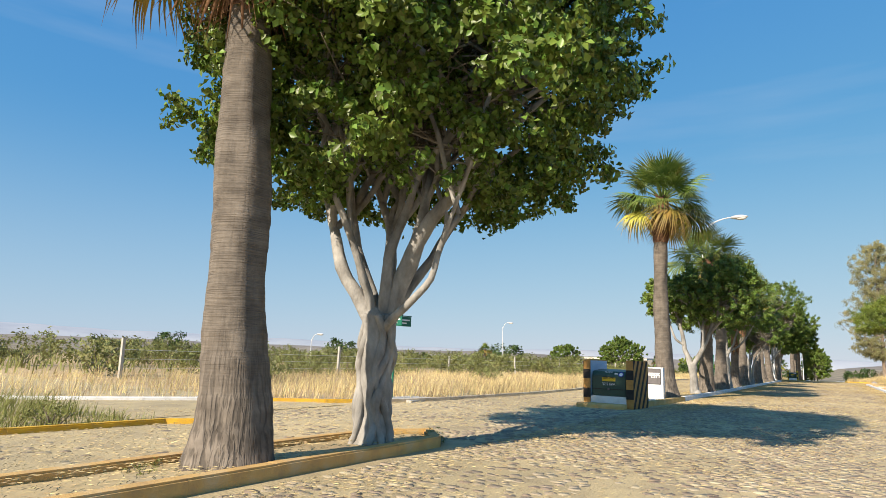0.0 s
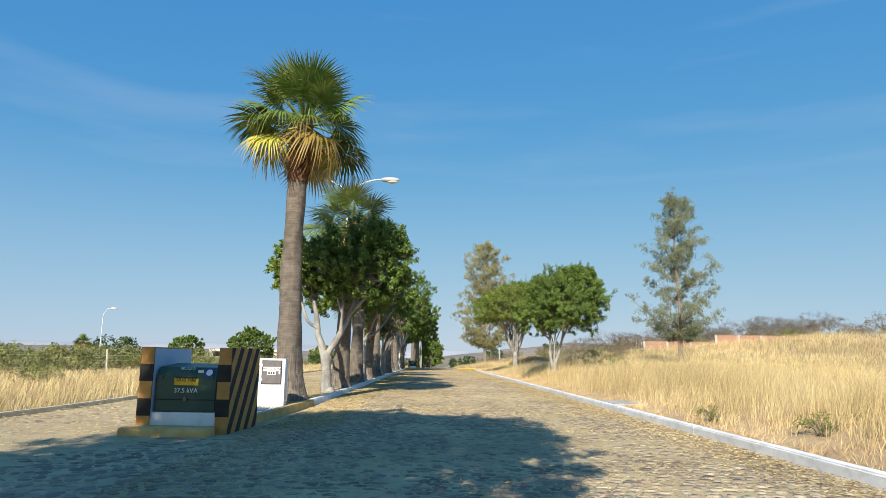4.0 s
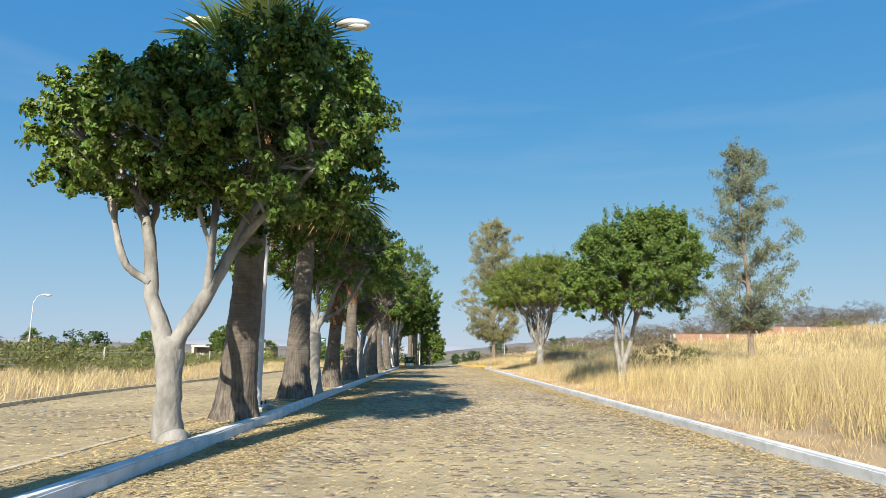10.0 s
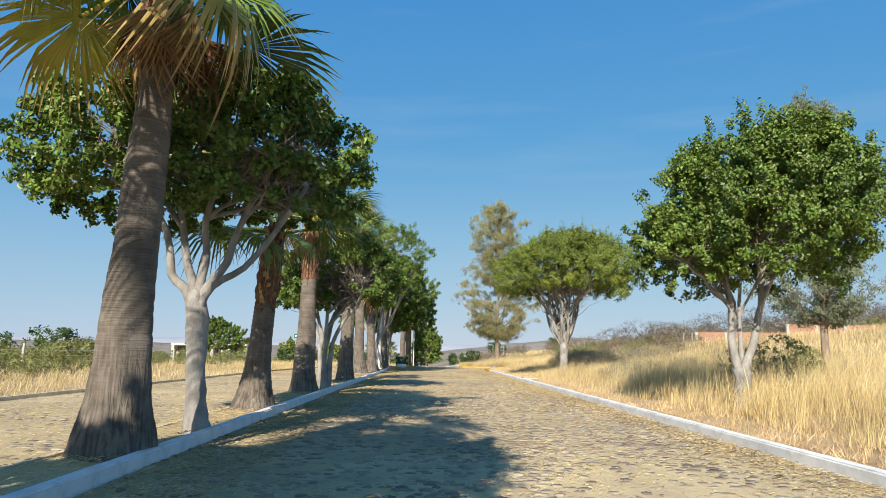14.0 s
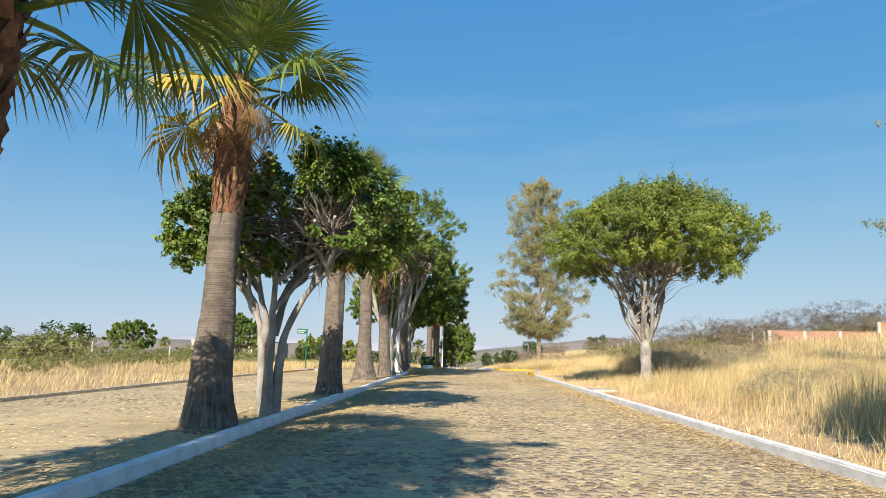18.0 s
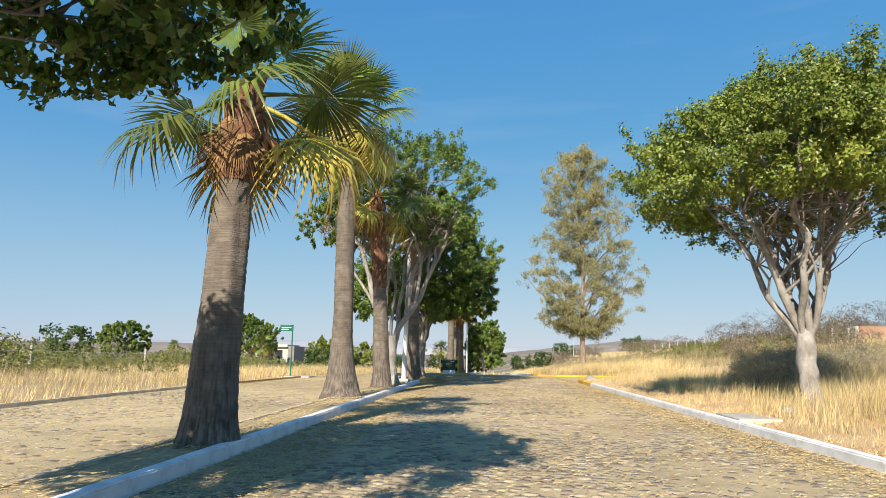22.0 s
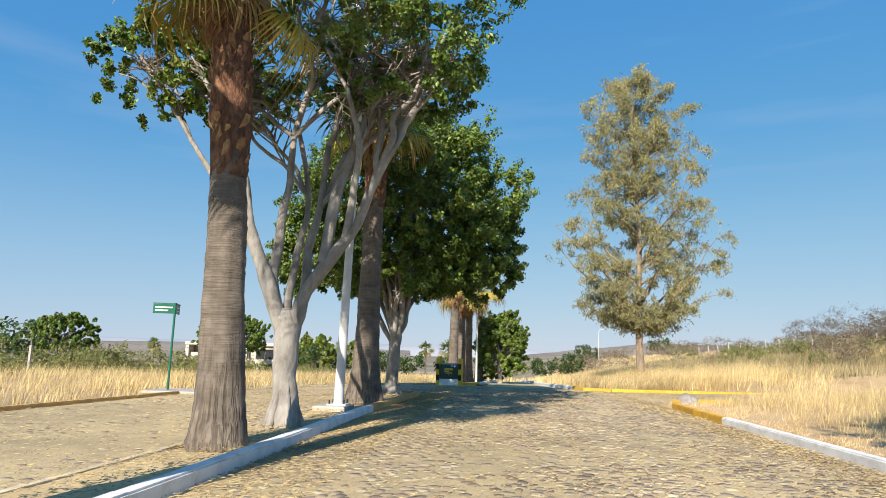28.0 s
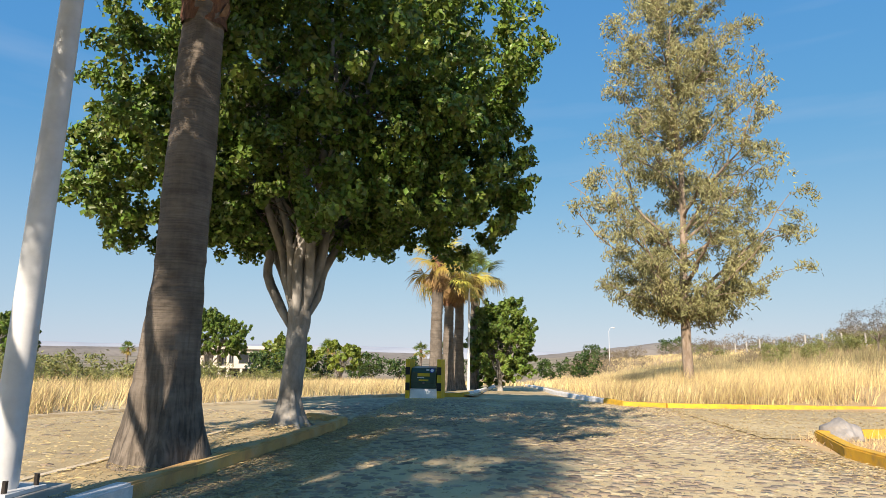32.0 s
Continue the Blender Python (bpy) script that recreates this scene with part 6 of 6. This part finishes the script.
for x, y, s in ((6.4, 56.8, 0.45), (7.6, 58.3, 0.5), (7.4, 71.2, 0.6), (8.3, 72.3, 0.75), (9.3, 73.2, 0.7), (10.6, 75, 0.7), (12, 76, 0.75), (13.6, 77.5, 0.8), (9.8, 77, 0.7), (15.5, 79, 0.8), (8.0, 49.8, 0.5), (11, 62.3, 0.5)):
    plant("brush", x, y, s * 1.35)
for x, y, s in ((-3.9, 13.3, 0.45), (-4.45, 9.2, 0.4), (-8.7, 10.6, 0.8), (-9.4, 9.4, 1.0), (-10.2, 8.2, 1.0), (-4.2, 81.1, 0.35), (4.7, 25, 0.6), (5.2, 22.5, 0.7)):
    plant("low", x, y, s)
for k, (x, y, cz, r) in enumerate(((-42.0, 160.6, 5.8, 5.0), (-42.9, 124, 3.2, 2.8), (-21.3, 134, 2.3, 2.5), (-14.9, 129, 2.0, 1.9))):
    gz = float(ground_z(x, y))
    fig("field_tree", x, y, (x, y, gz + 0.28 * cz), [((x, y, gz + cz), (r, r, min(cz * 0.72, 0.66 * r)))], 0.16, "dark green rounded tree standing in the field" if k < 2 else "bright green bushy tree standing in the field", 90 + k, 5, (0.34, 0.21), stems=6, low=-0.7, cat="tree", group="trees of the field", lump=0.18, material=M_FICLEAF if k < 2 else M_FICLEAF2)
for x, y, h in ((-52, 108, 3.4), (-22, 150, 4.0), (-24, 118, 2.6), (-60, 170, 5), (-7, 142, 3.6), (-12, 160, 4.5)):
    palm(x, y, (x, y, h + float(ground_z(x, y))), 0.2, 0.15, 0.85, 14, 4, 3, "small far fan palm beyond the field", int(x * 7 + y), neck=0.3, red=0.2)
for group in KINDS.values():
    for src in group:
        for o in (*src.children_recursive, src):
            bpy.data.objects.remove(o)


# ---- dry grass ----
def grass(name, X, Y, H, width, material, label, seed, lean=0.35, tuft=1, bent=0.35, spread=0.07):
    """Tufts of tapered blades, each blade its own island; a share of them bends over at half height."""
    rng = np.random.default_rng(seed)
    X, Y, H = (np.repeat(a, tuft) for a in (X, Y, H))
    n = len(X)
    fx, fy = rng.normal(size=n), rng.normal(size=n)
    X, Y = X + fx * spread, Y + fy * spread
    H = H * rng.uniform(0.55, 1.15, n)
    Z = ground_z(X, Y) - 0.02
    a = rng.uniform(0, 2 * np.pi, n)
    wind = np.stack([0.35 + fx * 0.3 + rng.normal(size=n) * 0.45, 0.15 + fy * 0.3 + rng.normal(size=n) * 0.45], 1) * lean
    w = width * rng.uniform(0.6, 1.3, n)
    dx, dy = np.cos(a) * w, np.sin(a) * w
    mx, my = X + wind[:, 0] * H * 0.3, Y + wind[:, 1] * H * 0.3
    tx, ty = X + wind[:, 0] * H, Y + wind[:, 1] * H
    V = np.stack([np.stack([X - dx, Y - dy, Z], 1), np.stack([X + dx, Y + dy, Z], 1),
                  np.stack([mx + dx * 0.8, my + dy * 0.8, Z + H * 0.55], 1), np.stack([mx - dx * 0.8, my - dy * 0.8, Z + H * 0.55], 1),
                  np.stack([tx, ty, Z + H * (1 - 0.12 * rng.random(n))], 1)], 1)
    b = rng.random(n) < bent
    k = np.arange(b.sum())[:, None] * 5
    F = np.concatenate([k + [0, 1, 2], k + [0, 2, 3], k + [3, 2, 4]], 1).reshape(-1, 3)
    S = V[~b][:, [0, 1, 4]].reshape(-1, 3)
    base = int(b.sum()) * 5
    return tagged(put_mesh(name, raw(name, np.concatenate([V[b].reshape(-1, 3), S]), np.concatenate([F, base + np.arange(len(S)).reshape(-1, 3)])), material), label, "grass", kind="stuff")


def patchy(X, Y, s, seed):
    """Slow variation from 0 to 1."""
    return 0.5 + 0.5 * np.sin(X * s + seed + 1.7 * np.sin(Y * s * 0.8 + seed)) * np.cos(Y * s * 1.13 + 2.1 * np.sin(X * s * 0.6 + 2 * seed))


def scatter(n, x0, x1, y0, y1, seed, near=1.0):
    rng = np.random.default_rng(seed)
    return x0 + (x1 - x0) * rng.random(n) ** near, rng.uniform(y0, y1, n), rng


# right bank
X, Y, rng = scatter(42000, 4.3, 23, -2, 130, 1, 1.6)
keep = ~((Y > 85.3) & (Y < 92.2) & (X > 4.0)) & ~((Y > 92.2) & (X > 11 + 2 * patchy(X, Y, 0.4, 1))) & (rng.random(len(X)) < sstep(4.5, 6.1, X + 0.7 * patchy(X, Y, 1.1, 3)) * (0.45 + 0.55 * patchy(X, Y, 0.5, 2)))
X, Y = X[keep], Y[keep]
H = (0.55 + 0.5 * patchy(X, Y, 0.35, 5)) * sstep(3.9, 6.3, X) * rng.uniform(0.75, 1.25, len(X)) + 0.08
H *= 1 - 0.5 * sstep(62, 70, Y) * (1 - sstep(85, 90, Y)) * (1 - sstep(8, 13, X))
grass("tall_grass", X, Y, H, 0.0046, M_GRASS, "tall sun-bleached dry grass on the bank", 1, 0.5, 10)
X, Y, rng = scatter(9000, 21, 60, 20, 112, 22, 1.1)
grass("tall_grass", X, Y, (0.45 + 0.45 * patchy(X, Y, 0.3, 2)) * (1 + 0.5 * sstep(80, 100, Y)), 0.016, M_GRASS, "tall bleached grass on the slope below the brick wall", 22, 0.5, 6, spread=0.2)
X, Y, rng = scatter(7000, 21, 75, 10, 150, 2, 1.2)
grass("tall_grass", X, Y, 0.45 + 0.45 * patchy(X, Y, 0.2, 1), 0.03, M_HILL, "olive-brown dry grass on the hillside", 2, 0.45, 4, spread=0.3)
X, Y, rng = scatter(5000, 11.5, 23, 94, 150, 15, 1)
grass("tall_grass", X, Y, 0.4 + 0.4 * patchy(X, Y, 0.3, 1), 0.018, M_HILL, "olive-brown grass rising behind the eucalyptus", 15, 0.45, 4, spread=0.2)
X, Y, rng = scatter(20000, 4.0, 7.7, -2, 85.3, 12, 1.3)
keep = rng.random(len(X)) < 0.35 + 0.65 * patchy(X, Y, 0.9, 7)
X, Y = X[keep], Y[keep]
grass("short_grass", X, Y, 0.05 + 0.2 * rng.random(len(X)) * patchy(X, Y, 1.3, 3), 0.0045, M_LITTER, "trampled short dry grass behind the kerb", 12, 1.3, 7, 0.15, 0.05)
# left field
X, Y, rng = scatter(26000, -8.7, -25, 13, 150, 3, 1.6)
keep = ~((Y > 82.8) & (Y < 84.8) & (X > -11)) & (X < np.interp(Y, [13, 14.4, 16.2, 17.4, 18.2, 19.5, 21.5, 27, 33, 38, 43, 50, 72, 77, 83, 200], [-13.9, -12.9, -11.8, -10.5, -9.9, -9.9, -9.0, -8.65, -8.85, -9.75, -10.3, -10.45, -10.45, -10.15, -9.9, -10])) & (rng.random(len(X)) < 0.5 + 0.5 * patchy(X, Y, 0.45, 4))
X, Y = X[keep], Y[keep]
grass("tall_grass", X, Y, (0.26 + 0.34 * patchy(X, Y, 0.3, 6)) * rng.uniform(0.75, 1.25, len(X)), 0.008, M_GRASS, "tall sun-bleached dry grass beside the far kerb", 3, 0.45, 4, spread=0.12)
X, Y, rng = scatter(5200, -3.7, -13, 83.5, 132, 16, 1)
keep = (X < np.interp(Y, [83.7, 84.4, 86.7, 88.4, 92, 95.4, 99, 140], [-9.8, -9.5, -8.5, -7.85, -6.05, -4.25, -3.9, -3.8])) & ~((Y < 84.8) & (X > -11))
X, Y = X[keep], Y[keep]
grass("tall_grass", X, Y, (0.28 + 0.32 * patchy(X, Y, 0.3, 6)) * rng.uniform(0.75, 1.25, len(X)), 0.009, M_GRASS, "tall dry grass closing the other carriageway", 16, 0.45, 5, spread=0.12)
X, Y, rng = scatter(6500, -26, -110, 5, 230, 4, 1.3)
grass("field_grass", X, Y, 0.4 + 0.5 * patchy(X, Y, 0.15, 6), 0.04, M_GRASSG, "greenish dry grass of the far field", 4, 0.45, 4, spread=0.4)
X, Y, rng = scatter(6000, -34, 34, 128, 250, 14, 1)
grass("field_grass", X, Y, 0.4 + 0.4 * patchy(X, Y, 0.15, 6), 0.045, M_GRASS, "tan dry grass of the plain beyond the road", 14, 0.45, 4, spread=0.5)
X, Y, rng = scatter(1500, -8.5, -14, 4.0, 12.0, 5, 1)
grass("weed_patch", X, Y, 0.15 + 0.35 * patchy(X, Y, 0.8, 2), 0.008, M_GRASSG, "green weeds on the corner plot", 5, 0.5, 7)
X, Y, rng = scatter(3400, 2.9, 9, 92.3, 140, 6, 1)
grass("tall_grass", X, Y, 0.45 + 0.45 * patchy(X, Y, 0.5, 6), 0.012, M_GRASS, "tall dry grass under the eucalyptus", 6, 0.45, 7)
X, Y, rng = scatter(6000, -4.3, -3.6, 27, 85.4, 7, 1)
grass("median_grass", X, Y, 0.04 + 0.07 * rng.random(len(X)), 0.004, M_STRAW, "short straw stubble on the median", 7, 1.2, 5, 0.2, 0.05)

# straw on the roads
def straw(n, x0, x1, y0, y1, seed, label, thin=0.15, edges=True, lift=0.0):
    X, Y, rng = scatter(n, x0, x1, y0, y1, seed, 1)
    amount = patchy(X, Y, 0.9, 1) * 0.6 + patchy(X, Y, 0.33, 4) * 0.6 - 0.35
    if edges:
        amount = amount + 0.8 * sstep(2.0, 3.4, np.abs(X - 0.25))
    keep = rng.random(len(X)) < thin + (1 - thin) * np.clip(amount, 0, 1)
    X, Y = X[keep], Y[keep]
    n = len(X)
    a, ln = rng.uniform(0, np.pi, n), rng.uniform(0.012, 0.05, n)
    dx, dy = np.cos(a) * ln, np.sin(a) * ln
    zz = ground_z(X, Y) + lift + 0.022 + 0.008 * rng.random(n)
    V = np.stack([np.stack([X - dx, Y - dy, zz], 1), np.stack([X + dx, Y + dy, zz + 0.006], 1), np.stack([X - dy * 0.16, Y + dx * 0.16, zz + 0.008], 1)], 1).reshape(-1, 3)
    tagged(put_mesh("straw_litter", raw("straw_litter", V, np.arange(n * 3).reshape(-1, 3)), M_STRAW), label, "straw", kind="stuff")


straw(300000, -3.3, 3.78, 1, 94, 8, "scattered dry straw on the cobbles")
straw(70000, -3.25, -2.2, 24, 87, 19, "thick mat of straw along the median kerb", 0.55, False)
straw(36000, 3.1, 3.78, 2, 84, 20, "mat of straw along the verge kerb", 0.5, False)
straw(110000, -10.1, -4.5, 0, 88, 9, "scattered dry straw on the far carriageway", 0.45, False)
straw(30000, 3.7, 14, 85, 91.6, 10, "scattered dry straw on the side street", 0.3, False)
straw(26000, -4.35, -3.55, 25.5, 72, 16, "straw and leaf litter on the median", 0.6, False, 0.1)
straw(9000, -4.35, -3.4, 72, 85.6, 17, "straw and leaf litter round the last palms", 0.6, False, 0.1)
straw(6000, -4.68, -3.75, -2, 13.4, 18, "straw and leaf litter on the first median", 0.5, False, 0.1)
straw(14000, -13, -4.9, 0, 15, 11, "scattered dry straw at the first corner", 0.3, False)


# ---- cobbles ----
def cobble_field(x0, x1, y0, y1, pitch, seed, skip=None):
    rng = np.random.default_rng(seed)
    xs, ys = np.arange(x0, x1, pitch), np.arange(y0, y1, pitch * 0.92)
    X, Y = np.meshgrid(xs, ys)
    X = X + (np.arange(len(ys)) % 2)[:, None] * pitch * 0.5
    X, Y = (X + rng.normal(size=X.shape) * pitch * 0.11).ravel(), (Y + rng.normal(size=Y.shape) * pitch * 0.11).ravel()
    keep = (X < x1) & (rng.random(len(X)) < 0.93)
    if skip:
        keep &= ~((X > skip[0]) & (X < skip[1]) & (Y > skip[2]) & (Y < skip[3]))
    return X[keep], Y[keep], rng


def buried(X, Y):
    """How deep the dust and straw lie over the stones: 0 to 1."""
    return np.clip(patchy(X, Y, 0.55, 2) * 0.9 + 0.6 * patchy(X, Y, 1.7, 5) - 0.62 + 0.45 * np.exp(-((np.abs(X - 0.5) - 1.25) / 0.4) ** 2) + 0.62 * (X < -4.4), 0, 1)


def cobble_mesh(X, Y, rng, pitch, cover=True):
    if cover:
        keep = rng.random(len(X)) > buried(X, Y) * 0.9
        X, Y = X[keep], Y[keep]
    n, s = len(X), 5
    a = np.arange(s) * 2 * np.pi / s + rng.uniform(0, 1, (n, 1)) + rng.normal(size=(n, s)) * 0.14
    r = pitch * rng.uniform(0.4, 0.64, (n, 1)) * rng.uniform(0.8, 1.15, (n, s))
    sx = rng.uniform(0.85, 1.25, (n, 1))
    z = road_z(X, Y)[:, None]
    sunk = 0.006 * buried(X, Y) if cover else np.zeros(n)
    top = 0.003 + 0.009 * rng.random((n, 1)) + 0.0025 * rng.normal(size=(n, s)) - sunk[:, None]
    low = np.stack([X[:, None] + np.cos(a) * r * sx, Y[:, None] + np.sin(a) * r / sx, z - 0.012 + 0 * r], -1)
    up = np.stack([X[:, None] + np.cos(a) * r * sx * 0.82, Y[:, None] + np.sin(a) * r / sx * 0.82, z + top], -1)
    V = np.concatenate([low, up], 1).reshape(-1, 3)
    k = np.arange(n)[:, None] * 2 * s
    quads = np.concatenate([k + [i, (i + 1) % s, s + (i + 1) % s, s + i] for i in range(s)], 1).reshape(-1, 4)
    return raw("cobbles", V, [quads, (k + np.arange(s, 2 * s)).reshape(-1, s)])


BOX = (-2.6, -0.2, 21.6, 23.6)
P = 0.15
X, Y, rng = cobble_field(-4.9, -3.3, 13.9, 94, P, 4, (-4.9, -3.3, 22.5, 86.1))
tagged(put_mesh("cobbles", cobble_mesh(X, Y, rng, P), M_COBBLE, road, "worn grey-tan cobbles"), kind="stuff")
X, Y, rng = cobble_field(-3.3, 3.76, 2.0, 94, P, 1, BOX)
tagged(put_mesh("cobbles", cobble_mesh(X, Y, rng, P), M_COBBLE, road, "worn grey-tan cobbles"), kind="stuff")
X, Y, rng = cobble_field(-10.0, -4.5, 0, 88, 0.19, 2, (-4.95, -3.0, -9, 13.9))
tagged(put_mesh("cobbles", cobble_mesh(X, Y, rng, 0.17), M_COBBLE, road, "worn grey-tan cobbles"), kind="stuff")
X, Y, rng = cobble_field(BOX[0], BOX[1], BOX[2], BOX[3], P, 3)
ONE = []
for k in range(8):
    me = cobble_mesh(np.zeros(1), np.zeros(1), rng, P, False)
    me.name = "cobble"
    me.materials.append(M_COBBLE_ONE)
    ONE.append(me)
for k in range(min(300, len(X))):
    ob = new("cobble", ONE[k % 8])
    ob.parent = road
    ob.matrix_basis = pose(X[k], Y[k], float(road_z(X[k], Y[k]) - road_z(0.0, 0.0)), 0, 0, (k * 67) % 360)
